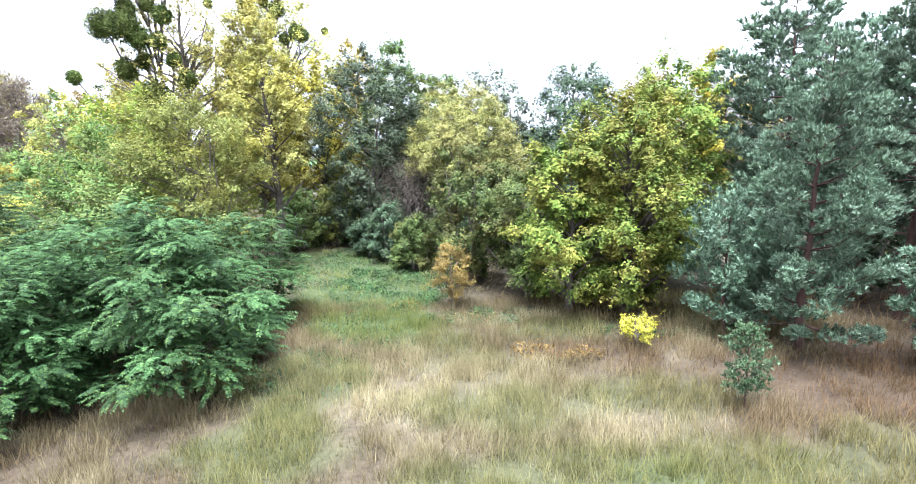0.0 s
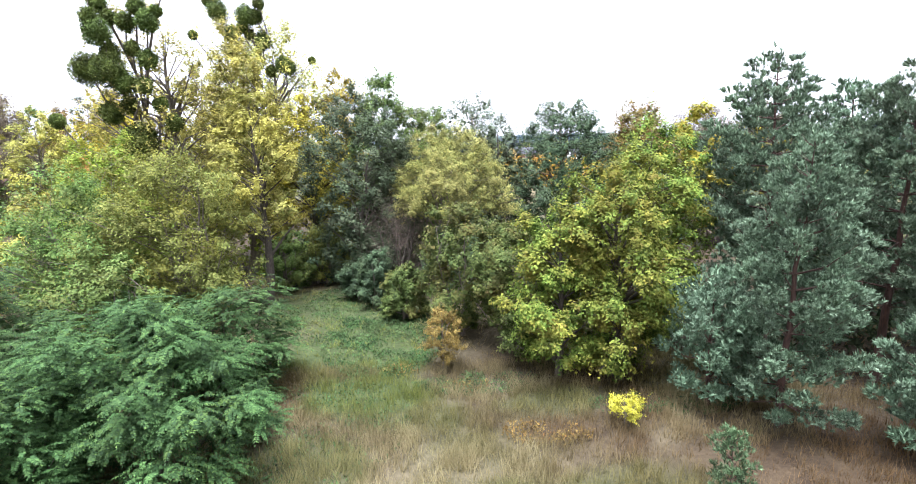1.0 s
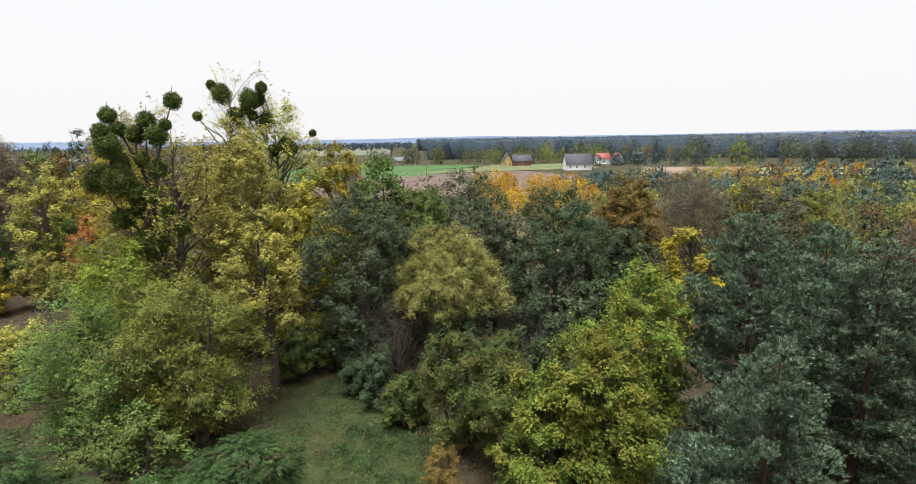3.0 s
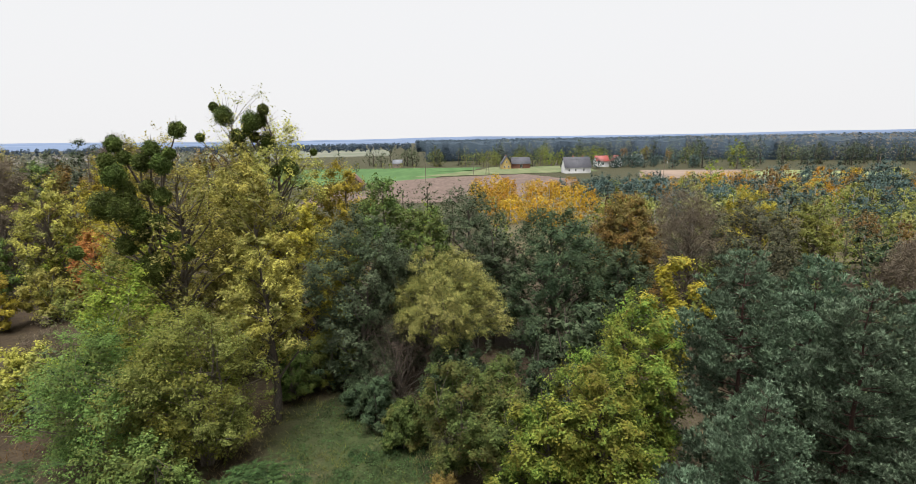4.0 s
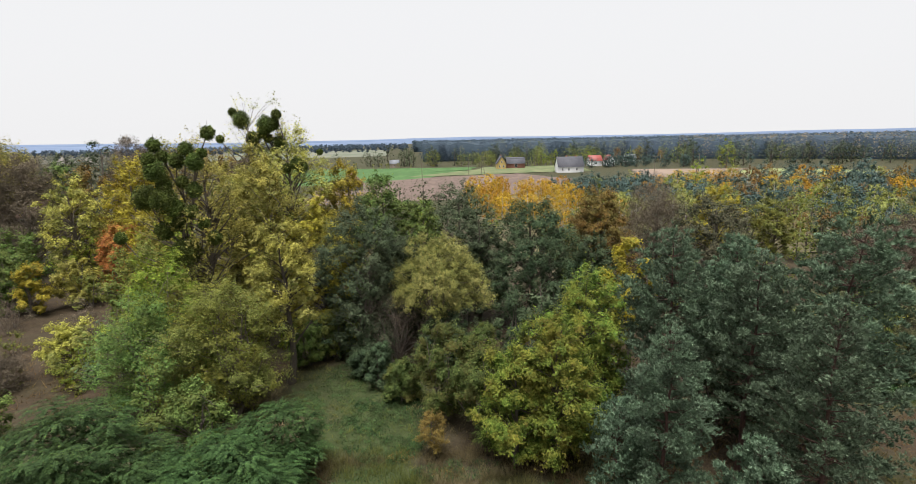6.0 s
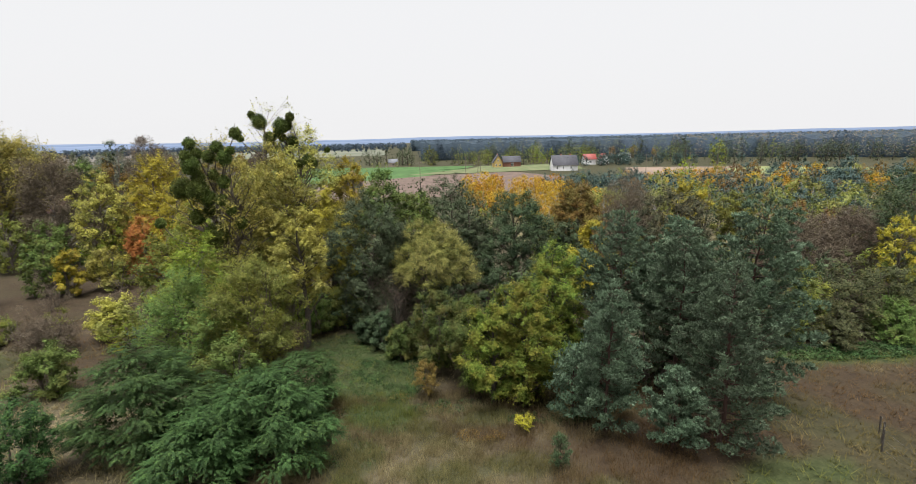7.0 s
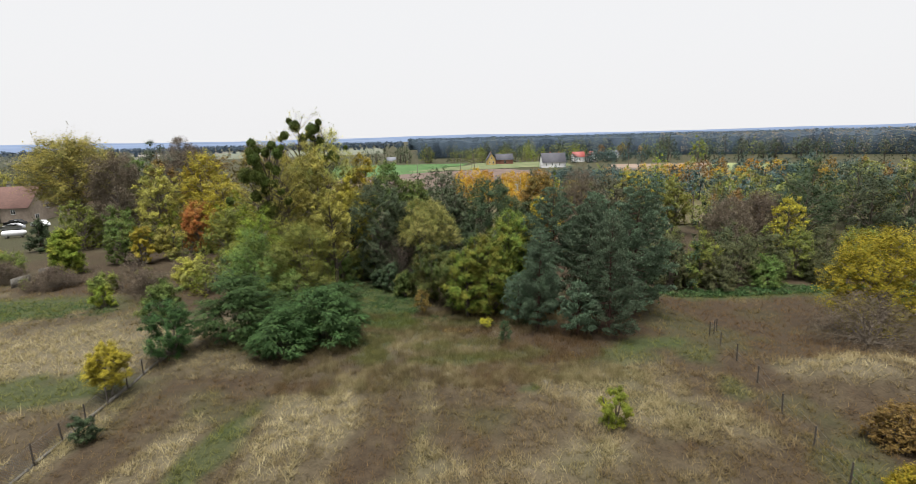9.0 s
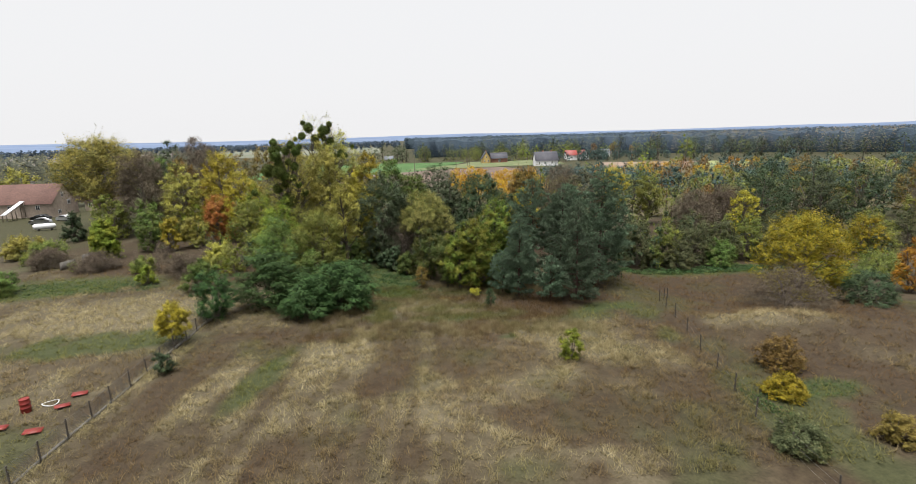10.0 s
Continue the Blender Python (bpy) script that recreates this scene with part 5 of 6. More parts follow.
scatter("alder", 26, -70, 60, 345, 385, 0.8, 1.25)
scatter("alder", 34, 60, 330, 318, 420, 0.9, 1.35)
scatter("green", 34, 40, 330, 318, 425, 0.8, 1.25)
scatter("copper", 10, 120, 330, 330, 425, 1.0, 1.5)
scatter("green", 16, -20, 90, 335, 400, 0.7, 1.2)
scatter("lime", 8, 0, 150, 330, 420, 0.8, 1.2)
scatter("alder", 30, 140, 290, 275, 310, 0.9, 1.2)
scatter("pine", 26, 85, 200, 285, 330, 0.8, 1.2)
scatter("green", 10, 20, 130, 322, 350, 0.6, 1.0)
scatter("lime", 5, 30, 140, 325, 360, 0.5, 0.9)
scatter("pine", 12, 95, 165, 290, 345, 0.7, 1.0)
scatter("alder", 14, 230, 330, 190, 260, 0.9, 1.3)
plant("lime", 160, 268, 1.5)
scatter("alder", 12, -150, -40, 250, 340, 0.4, 0.7)
scatter("birch", 8, -60, 10, 330, 345, 0.3, 0.5)


def forest(name, n, spot, hi, leaf, label, seed, pieces=30, size=2.6, canopy=None):
    rng = np.random.default_rng(seed)
    x, y = spot(rng, n)
    H = rng.uniform(0.85, 1.08, len(x)) * hi
    R = H * rng.uniform(0.16, 0.26, len(x))
    owner = np.repeat(np.arange(len(x)), pieces)
    h = rng.uniform(0.12, 1, len(owner))
    th = rng.uniform(0, 6.28, len(owner))
    r = R[owner] * profile("oval", h) * np.sqrt(rng.uniform(0.2, 1, len(owner)))
    p = np.column_stack([x[owner] + np.cos(th) * r, y[owner] + np.sin(th) * r, H[owner] * h])
    o = np.column_stack([np.cos(th), np.sin(th), h])
    hp = Heap()
    hp.leaves(rng, p, size, 0.8, 0.7, o * 0.8 + np.array([0, -1.3, 1.0]))
    if canopy:
        a0, a1, d0, d1 = canopy
        a, d = np.radians(np.linspace(a0, a1, 220)), d0 + (d1 - d0) * np.linspace(0, 1, 70) ** 1.6
        A, Dd = np.meshgrid(a, d)
        X, Y = np.sin(A) * Dd, np.cos(A) * Dd
        top = hi * (0.84 + 0.42 * (fbm(X, Y, 13.0, seed, 3) - 0.5))
        top[0] = 0.0
        ids = np.arange(A.size).reshape(A.shape)
        hp.add(np.column_stack([X.ravel(), Y.ravel(), top.ravel()]), np.stack([ids[:-1, :-1], ids[:-1, 1:], ids[1:, 1:], ids[1:, :-1]], -1).reshape(-1, 4))
    return tagged(part(name, hp, LEAF[leaf], smooth=bool(canopy)), label, "forest", kind="stuff")


def wedge(a0, a1, d0, d1):
    """Places between two bearings and two distances, thinner further off."""
    def spot(rng, n):
        a, d = np.radians(rng.uniform(a0, a1, n)), d0 + (d1 - d0) * rng.uniform(0, 1, n) ** 1.3
        return np.sin(a) * d, np.cos(a) * d
    return spot


forest("pine_forest", 2100, wedge(-1.5, 50, 430, 900), 17, "hazepine", "dark pine forest tinted blue by painted haze", 1, 34, 1.35, (-1.4, 50, 438, 900))
forest("far_pine_forest", 2600, wedge(-2.5, 50, 850, 1900), 18.5, "hazepine", "dark pine forest to the horizon", 2, 16, 3.6, (-2.4, 50, 860, 1900))
forest("autumn_wood", 150, wedge(3, 48, 400, 620), 17, "hazewood", "olive and yellow trees along the forest edge", 3, 90, 0.9)
forest("bare_wood", 200, wedge(26, 48, 420, 640), 18, "twig", "pinkish bare birches in the forest", 4, 70, 0.9)
forest("left_wood", 260, wedge(-52, -24, 260, 620), 13, "hazewood", "brownish woods beyond the farmhouse", 5, 60, 1.5)
forest("far_left_wood", 600, wedge(-52, -3, 900, 1800), 13, "hazepine", "woods across the fields with blue haze in their colour", 6, 16, 5.0)


def ridge(name, dist, a0, a1, low, high, seed, label):
    n = 160
    a = np.radians(np.linspace(a0, a1, n))
    top = low + (high - low) * fbm(np.linspace(0, 9, n), np.zeros(n), 1.6, seed, 4)
    h = Heap()
    v = []
    for k, (dd, f) in enumerate(((0, -0.2), (60, 0.7), (160, 1.0), (420, 0.0))):
        v.append(np.column_stack([np.sin(a) * (dist + dd), np.cos(a) * (dist + dd), top * f]))
    idx = np.arange(4 * n).reshape(4, n)
    h.add(np.vstack(v), np.stack([idx[:-1, :-1], idx[:-1, 1:], idx[1:, 1:], idx[1:, :-1]], -1).reshape(-1, 4))
    tagged(part(name, h, HAZED_HILL, smooth=True), label, "hills", kind="structure")


ridge("backdrop_hills", 4100, -62, 62, 26, 54, 5, "wooded hills on the horizon coloured pale blue for haze")
ridge("backdrop_ridge", 2700, -62, -4, 15, 32, 6, "wooded ridge beyond the fields coloured blue for haze")


# ---------------------------------------------------------------- undergrowth that fills the belts
FILL = []
for i, (leaf, label) in enumerate([("alder", "dark green undergrowth bush in the wood"), ("thicket", "olive undergrowth bush in the wood"), ("twig", "brown leafless scrub in the wood"), ("lime", "yellowing undergrowth bush in the wood"), ("darkalder", "dark grey-green undergrowth in the wood")]):
    FILL.append(broadleaf("undergrowth_bush", (-22, -24, 22, -28, 30)[i], (29, 36, 45, 44, 56)[i], 5.6, 3.3, leaf, label, "bush", base=0.2, shape="dome", clumps=26, per=30, size=0.28, inner=3, fine=(1, 1, 1), stems=3, seed=400 + i, limbs=4, group="undergrowth"))


def fill(n, x0, x1, y0, y1, lo=0.6, hi=1.3, which=(0, 1, 2, 3, 4)):
    for i in range(n):
        x, y, s = rv.uniform(x0, x1), rv.uniform(y0, y1), rv.uniform(lo, hi)
        m = pose(x, y, float(ground_z(np.array([x]), np.array([y]))[0]) - 0.05, 0, 0, rv.uniform(0, 360)) @ Matrix.Diagonal((s, s, s * rv.uniform(0.85, 1.2), 1))
        copy_thing(FILL[rv.choice(which)], m)


fill(9, -28, -14, 28, 38, which=(1, 3))
fill(9, -11, 16, 38, 52, which=(0, 4))
fill(10, 8, 34, 28, 44, which=(0, 1, 4))
fill(11, 16, 50, 44, 66, which=(0, 1, 2, 4))
fill(10, -50, -20, 50, 66, which=(1, 1, 3, 3))
fill(9, -72, -46, 62, 84, which=(1, 1, 3))
fill(12, 52, 108, 40, 66, which=(0, 1, 4))
fill(9, 34, 62, 36, 52, 0.6, 1.0, which=(0, 1, 4))
fill(8, 14, 24, 20, 28, 0.7, 1.1, (0, 4))
fill(7, 6, 13, 24, 29, 0.6, 0.95, (0, 4))
fill(5, 64, 92, 28, 36, 0.5, 0.8, (1, 4))
fill(5, -10.5, -7.0, 34, 40, 0.5, 0.8, (0, 4))
fill(12, -52, -30, 30, 46, 0.3, 0.6, (1, 2, 2))


# ---------------------------------------------------------------- fields of the valley
def field(name, spots, a, b, label, seed, scale=0.2):
    """A field's sheet with a ragged edge, a hand above the ground."""
    rng = np.random.default_rng(seed)
    pts = []
    for (x0, y0), (x1, y1) in zip(spots, spots[1:] + spots[:1]):
        for k in range(8):
            u = k / 8
            pts.append((x0 + (x1 - x0) * u + rng.normal() * 0.8, y0 + (y1 - y0) * u + rng.normal() * 0.8, 0.08 + 0.025 * seed))
    c = np.mean(pts, axis=0)
    h = Heap()
    n = len(pts)
    h.add(np.vstack([pts, c]), None, [(k, (k + 1) % n, n) for k in range(n)])
    mat = plain_material(name + "_soil", a, b, scale, 0.95, stretch=(1.0, 0.25, 1.0), spec=0.1)
    tagged(part(name, h, mat), label, "field", kind="structure")


field("ground_field", [(-110, 345), (28, 330), (20, 300), (-4, 240), (-48, 208), (-90, 210)], (0.065, 0.13, 0.045), (0.09, 0.165, 0.06), "bright green winter crop field", 1)
field("ground_fallow", [(-40, 140), (30, 150), (60, 215), (44, 258), (0, 246), (-46, 206)], (0.13, 0.095, 0.08), (0.19, 0.14, 0.115), "brown fallow field with dry weeds", 2, 0.6)
field("ground_meadow", [(132, 205), (190, 195), (215, 222), (170, 256), (150, 240)], (0.20, 0.24, 0.10), (0.27, 0.29, 0.13), "pale green meadow before the forest", 3)
field("ground_stubble", [(88, 218), (128, 206), (148, 238), (166, 258), (110, 272)], (0.22, 0.165, 0.13), (0.29, 0.22, 0.17), "pale dry stubble field", 4)
field("ground_orchard", [(-14, 249), (42, 262), (86, 268), (92, 330), (32, 326), (24, 300)], (0.12, 0.15, 0.07), (0.18, 0.19, 0.10), "dull green yards around the far houses", 5)
field("ground_far_meadow", [(-330, 560), (-60, 640), (-110, 1150), (-420, 1150)], (0.15, 0.17, 0.12), (0.20, 0.20, 0.16), "pale far meadow", 6, 0.03)
field("ground_far_stubble", [(-620, 480), (-340, 540), (-420, 1100), (-900, 1000)], (0.17, 0.155, 0.14), (0.21, 0.19, 0.165), "pale far stubble", 7, 0.03)

# ---------------------------------------------------------------- buildings
PLASTER = plain_material("grey_plaster", (0.36, 0.29, 0.23), (0.46, 0.38, 0.31), 1.5, 0.9)
WHITEWALL = plain_material("white_wall", (0.98, 0.98, 0.98), (1.08, 1.08, 1.08), 1.5, 0.8)
YELLOWWALL = plain_material("yellow_wall", (0.60, 0.42, 0.15), (0.70, 0.50, 0.20), 1.5, 0.8)
BRICKWALL = plain_material("brick_wall", (0.22, 0.10, 0.07), (0.30, 0.14, 0.10), 2.5, 0.9)
REDTILE = plain_material("red_roof_tiles", (0.13, 0.07, 0.058), (0.20, 0.11, 0.085), 3.0, 0.85, bump=0.03)
BRIGHTTILE = plain_material("bright_red_roof", (0.30, 0.06, 0.05), (0.38, 0.09, 0.07), 2.0, 0.6)
DARKTILE = plain_material("dark_roof", (0.06, 0.06, 0.075), (0.10, 0.10, 0.115), 3.0, 0.7)
GREYTILE = plain_material("grey_roof", (0.14, 0.15, 0.17), (0.19, 0.20, 0.225), 2.0, 0.6)
WOOD = plain_material("grey_wood", (0.16, 0.13, 0.10), (0.26, 0.22, 0.18), 8, 0.9, 0, 0.005, (6, 6, 0.6))
FRAME = plain_material("white_frame", (0.68, 0.68, 0.66), (0.78, 0.78, 0.76), 4, 0.6)
PANE = plain_material("window_glass", (0.02, 0.025, 0.03), (0.04, 0.045, 0.05), 2, 0.08, spec=0.8)
POSTWOOD = plain_material("weathered_post", (0.05, 0.042, 0.034), (0.10, 0.085, 0.07), 8, 0.9, 0, 0.005, (6, 6, 0.6))
METAL = plain_material("galvanised_wire", (0.17, 0.165, 0.155), (0.27, 0.26, 0.245), 12, 0.7, 0.2)
CONCRETE = plain_material("old_concrete", (0.11, 0.1, 0.085), (0.2, 0.185, 0.16), 4, 0.95, 0, 0.01)
REDPAINT = plain_material("red_paint", (0.18, 0.016, 0.012), (0.26, 0.03, 0.022), 5, 0.55)
WHITEPLASTIC = plain_material("white_plastic", (0.72, 0.73, 0.74), (0.82, 0.82, 0.82), 3, 0.5)
SILVER = plain_material("silver_paint", (0.45, 0.46, 0.48), (0.55, 0.56, 0.58), 3, 0.3, 0.4)
RUBBER = plain_material("black_rubber", (0.012, 0.012, 0.012), (0.025, 0.025, 0.025), 6, 0.8)


def window(parent, x, y, z, w, h, face):
    """A window on a wall that looks to -y (face 'y') or to +x (face 'x')."""
    win = new("window")
    win.parent = parent
    m = Matrix.Translation((x, y, z)) @ (Matrix.Identity(4) if face == "y" else Matrix.Rotation(math.pi / 2, 4, "Z"))
    win.matrix_basis = m
    f = Heap()
    t = 0.09
    for lo, hi in (((-w / 2, -0.06, -h / 2), (-w / 2 + t, 0.04, h / 2)), ((w / 2 - t, -0.06, -h / 2), (w / 2, 0.04, h / 2)), ((-w / 2 + t, -0.06, h / 2 - t), (w / 2 - t, 0.04, h / 2)),
                   ((-w / 2 + t, -0.06, -h / 2), (w / 2 - t, 0.04, -h / 2 + t)), ((-t / 2, -0.05, -h / 2 + t), (t / 2, 0.03, h / 2 - t))):
        f.box(lo, hi)
    part("window_frame", f, FRAME, win)
    p = Heap()
    p.box((-w / 2 + t, -0.03, -h / 2 + t), (w / 2 - t, 0.02, h / 2 - t))
    part("pane", p, PANE, win)


def house(name, x, y, w, d, eave, ridge, wallmat, roofmat, label, along="x", chimneys=(), windows=(), turn=0.0, z=None):
    ob = thing(name, x, y, label, "house", turn=turn, z=z)
    a, b = w / 2, d / 2
    wall = Heap()
    if along == "x":
        v = [(-a, -b, -0.2), (a, -b, -0.2), (a, b, -0.2), (-a, b, -0.2), (-a, -b, eave), (a, -b, eave), (a, b, eave), (-a, b, eave), (-a, 0, ridge), (a, 0, ridge)]
        wall.add(v, [(0, 1, 5, 4), (1, 2, 6, 5), (2, 3, 7, 6), (3, 0, 4, 7)], [(5, 6, 9), (7, 4, 8)])
    else:
        v = [(-a, -b, -0.2), (a, -b, -0.2), (a, b, -0.2), (-a, b, -0.2), (-a, -b, eave), (a, -b, eave), (a, b, eave), (-a, b, eave), (0, -b, ridge), (0, b, ridge)]
        wall.add(v, [(0, 1, 5, 4), (1, 2, 6, 5), (2, 3, 7, 6), (3, 0, 4, 7)], [(4, 5, 8), (6, 7, 9)])
    part("wall", wall, wallmat, ob)
    roof = Heap()
    over, th = 0.4, 0.18
    if along == "x":
        s = (ridge - eave) / b
        for sg in (-1, 1):
            e, zz = sg * (b + over), eave - over * s
            roof.add([(-a - over, e, zz + 0.03), (a + over, e, zz + 0.03), (a + over, 0, ridge + 0.03), (-a - over, 0, ridge + 0.03), (-a - over, e, zz + th), (a + over, e, zz + th), (a + over, 0, ridge + th), (-a - over, 0, ridge + th)],
                     [(0, 1, 2, 3), (4, 5, 6, 7), (0, 1, 5, 4), (1, 2, 6, 5), (3, 0, 4, 7)])
    else:
        s = (ridge - eave) / a
        for sg in (-1, 1):
            e, zz = sg * (a + over), eave - over * s
            roof.add([(e, -b - over, zz + 0.03), (e, b + over, zz + 0.03), (0, b + over, ridge + 0.03), (0, -b - over, ridge + 0.03), (e, -b - over, zz + th), (e, b + over, zz + th), (0, b + over, ridge + th), (0, -b - over, ridge + th)],
                     [(0, 1, 2, 3), (4, 5, 6, 7), (0, 1, 5, 4), (1, 2, 6, 5), (3, 0, 4, 7)])
    roof = part("roof", roof, roofmat, ob)
    for cx, cy in chimneys:
        c = Heap()
        top = ridge + 0.9
        c.box((cx - 0.35, cy - 0.3, ridge - 1.4), (cx + 0.35, cy + 0.3, top - 0.12))
        c.box((cx - 0.42, cy - 0.37, top - 0.12), (cx + 0.42, cy + 0.37, top))
        part("chimney", c, BRICKWALL if wallmat is not PLASTER else CONCRETE, roof)
    for wx, wz, ww, wh, face in windows:
        if face == "y":
            window(ob, wx, -b - 0.01, wz, ww, wh, "y")
        else:
            window(ob, a + 0.01, wx, wz, ww, wh, "x")
    return ob


house("farmhouse", -106.5, 103, 18, 10, 3.9, 8.3, PLASTER, REDTILE, "long plastered farmhouse with a red tiled roof", "x", ((1.5, 0.3),), ((-1.5, 2.6, 1.1, 1.2, "y"), (5.5, 2.6, 1.1, 1.2, "y"), (-6.5, 2.6, 1.1, 1.2, "y"), (-2.4, 1.2, 1.3, 1.1, "x"), (1.6, 3.4, 1.2, 1.3, "x"), (-0.6, 5.6, 0.7, 1.2, "x")))
house("farm_annexe", -92.5, 114, 9, 8, 3.0, 6.2, PLASTER, REDTILE, "plastered annexe with a red tiled roof behind the farmhouse", "x", (), ((0.5, 1.6, 1.5, 1.2, "y"), (3.2, 1.6, 1.0, 1.2, "y"), (-3.0, 1.6, 1.0, 1.2, "y")))
house("white_house", 71, 262, 13.2, 9, 3.3, 8.0, WHITEWALL, DARKTILE, "white house with a steep dark roof in the valley", "x", ((-1.5, 0.2), (3.5, 0.2)), ((-4.5, 1.8, 0.8, 1.3, "y"), (-1.2, 1.8, 0.8, 1.3, "y"), (3.0, 1.8, 0.8, 1.3, "y"), (0.0, 2.0, 0.9, 1.2, "x")))
house("yellow_house", 40.5, 308, 5.4, 9, 3.4, 7.6, YELLOWWALL, DARKTILE, "small yellow gabled house in the valley", "y", ((0.3, 2),), ((-1.2, 1.6, 0.9, 1.4, "y"), (1.2, 1.6, 0.9, 1.4, "y"), (0, 4.4, 0.8, 1.2, "y")))
house("brick_barn", 50, 312, 11, 8, 3.2, 6.6, BRICKWALL, DARKTILE, "dark brick barn beside the yellow house", "x", (), ((0, 1.6, 1.6, 2.0, "y"),))
house("red_roofed_house", 101.5, 316, 7.5, 8, 3.6, 6.6, WHITEWALL, BRIGHTTILE, "low white house with a bright red roof", "x", (), ((0, 1.8, 1.2, 1.2, "y"),))
house("red_roofed_house", 110, 313, 5.5, 7, 3.6, 6.8, WHITEWALL, BRIGHTTILE, "white gabled house with a bright red roof", "y", (), ((0, 1.8, 1.2, 1.2, "y"),))
house("grey_roofed_house", 142, 362, 7, 7, 3.0, 5.4, WHITEWALL, GREYTILE, "pale house with a grey roof at the forest edge", "x", (), ((0, 2, 1.4, 1.4, "y"), (0, 2, 1.4, 1.4, "x")))
house("old_barn", -31.5, 186, 7.5, 7, 2.6, 6.4, CONCRETE, REDTILE, "old weathered barn with a sunken reddish roof", "y", (), ((0, 1.6, 1.2, 1.6, "y"),))
house("far_house", -28, 348, 6, 6, 3, 5.2, PLASTER, GREYTILE, "small grey house at the field's end", "x", (), ((0, 1.6, 1, 1, "y"),))


def pole(x, y, H, twin=False):
    ob = thing("power_pole", x, y, "grey wooden power pole with a crossarm", "power pole", "valley power line", z=0)
    for k in ((-0.9, 0.9) if twin else (0,)):
        h = Heap()
        h.tube([(k, 0, -0.3), (k * 0.2, 0, H)], [0.16, 0.1], 8, True)
        part("pole", h, WOOD, ob)
    h = Heap()
    h.box((-1.0, -0.06, H - 0.5), (1.0, 0.06, H - 0.38))
    arm = part("crossarm", h, WOOD, ob)
    for k in (-0.9, 0, 0.9):
        h = Heap()
        h.tube([(k, 0, H - 0.38), (k, 0, H - 0.2)], [0.05, 0.04], 6, True)
        part("insulator", h, CONCRETE, arm)


POLES = [(-6, 224, 8, False), (17.5, 260, 9, False), (25, 262, 9, True), (102, 227, 9, False), (132, 244, 9, False), (193, 216, 9, False), (260, 190, 9, False)]
for x, y, H, twin in POLES:
    pole(x, y, H, twin)
for (x0, y0, H0, t0), (x1, y1, H1, t1) in zip(POLES[2:], POLES[3:]):
    wire = Heap()
    u = np.linspace(0, 1, 13)
    for k in (-0.9, 0.0, 0.9):
        wire.tube(np.column_stack([x0 + k + (x1 - x0) * u, y0 + (y1 - y0) * u, H0 - 0.2 + (H1 - H0) * u - 1.2 * 4 * u * (1 - u)]), np.full(13, 0.022), 3)
    tagged(part("power_line", wire, RUBBER), "three sagging wires strung between the power poles", "power line", "valley power line")


# ---------------------------------------------------------------- fences and small things on the plots
def post_fence(name, spots, H, wires, mesh, label):
    ob = new(name)
    tagged(ob, label, "fence")
    zs = [float(ground_z(np.array([x]), np.array([y]))[0]) for x, y in spots]
    for (x, y), z in zip(spots, zs):
        h = Heap()
        tilt = rv.uniform(-0.06, 0.06)
        h.tube([(x, y, z - 0.25), (x + tilt, y + rv.uniform(-0.05, 0.05), z + H * rv.uniform(0.92, 1.06))], [0.055, 0.045], 6, True)
        part("post", h, POSTWOOD, ob)
    for (p, za), (q, zb) in zip(zip(spots, zs), zip(spots[1:], zs[1:])):
        L = math.hypot(q[0] - p[0], q[1] - p[1])
        if mesh:
            h = Heap()
            c = ((p[0] + q[0]) / 2, (p[1] + q[1]) / 2, (za + zb) / 2)
            h.box((-L / 2 + 0.06, -0.03, -0.12), (L / 2 - 0.06, 0.03, 0.24 + rv.uniform(-0.1, 0.06)), pose(*c, rv.uniform(-4, 4), 0, math.degrees(math.atan2(q[1] - p[1], q[0] - p[0]))))
            part("base_panel", h, CONCRETE, ob, "weathered grey concrete base panel")
        for k in range(wires):
            h = Heap()
            f = H * (0.95 - 0.8 * k / max(1, wires - 1))
            h.tube([(p[0], p[1], za + f), ((p[0] + q[0]) / 2, (p[1] + q[1]) / 2, (za + zb) / 2 + f - 0.04), (q[0], q[1], zb + f)], [0.006] * 3, 3)
            part("wire", h, METAL, ob)
        if mesh:
            h = Heap()
            n = int(L / 0.16)
            d = np.array([q[0] - p[0], q[1] - p[1]]) / L
            for sg in (1, -1):
                for k in range(n + 1):
                    s0 = k * L / n
                    s1 = min(max(s0 + sg * H * 0.8, 0), L)
                    top = H * 0.95 * abs(s1 - s0) / (H * 0.8)
                    if top < 0.1:
                        continue
                    a = np.array([p[0] + d[0] * s0, p[1] + d[1] * s0, za + 0.03])
                    b = np.array([p[0] + d[0] * s1, p[1] + d[1] * s1, za + (zb - za) * s1 / L + 0.03 + top])
                    w = np.array([d[0], d[1], 0]) * 0.015
                    h.add([a - w, a + w, b + w, b - w], [(0, 1, 2, 3)])
            part("wire_mesh", h, METAL, ob, "rusty chain-link mesh")


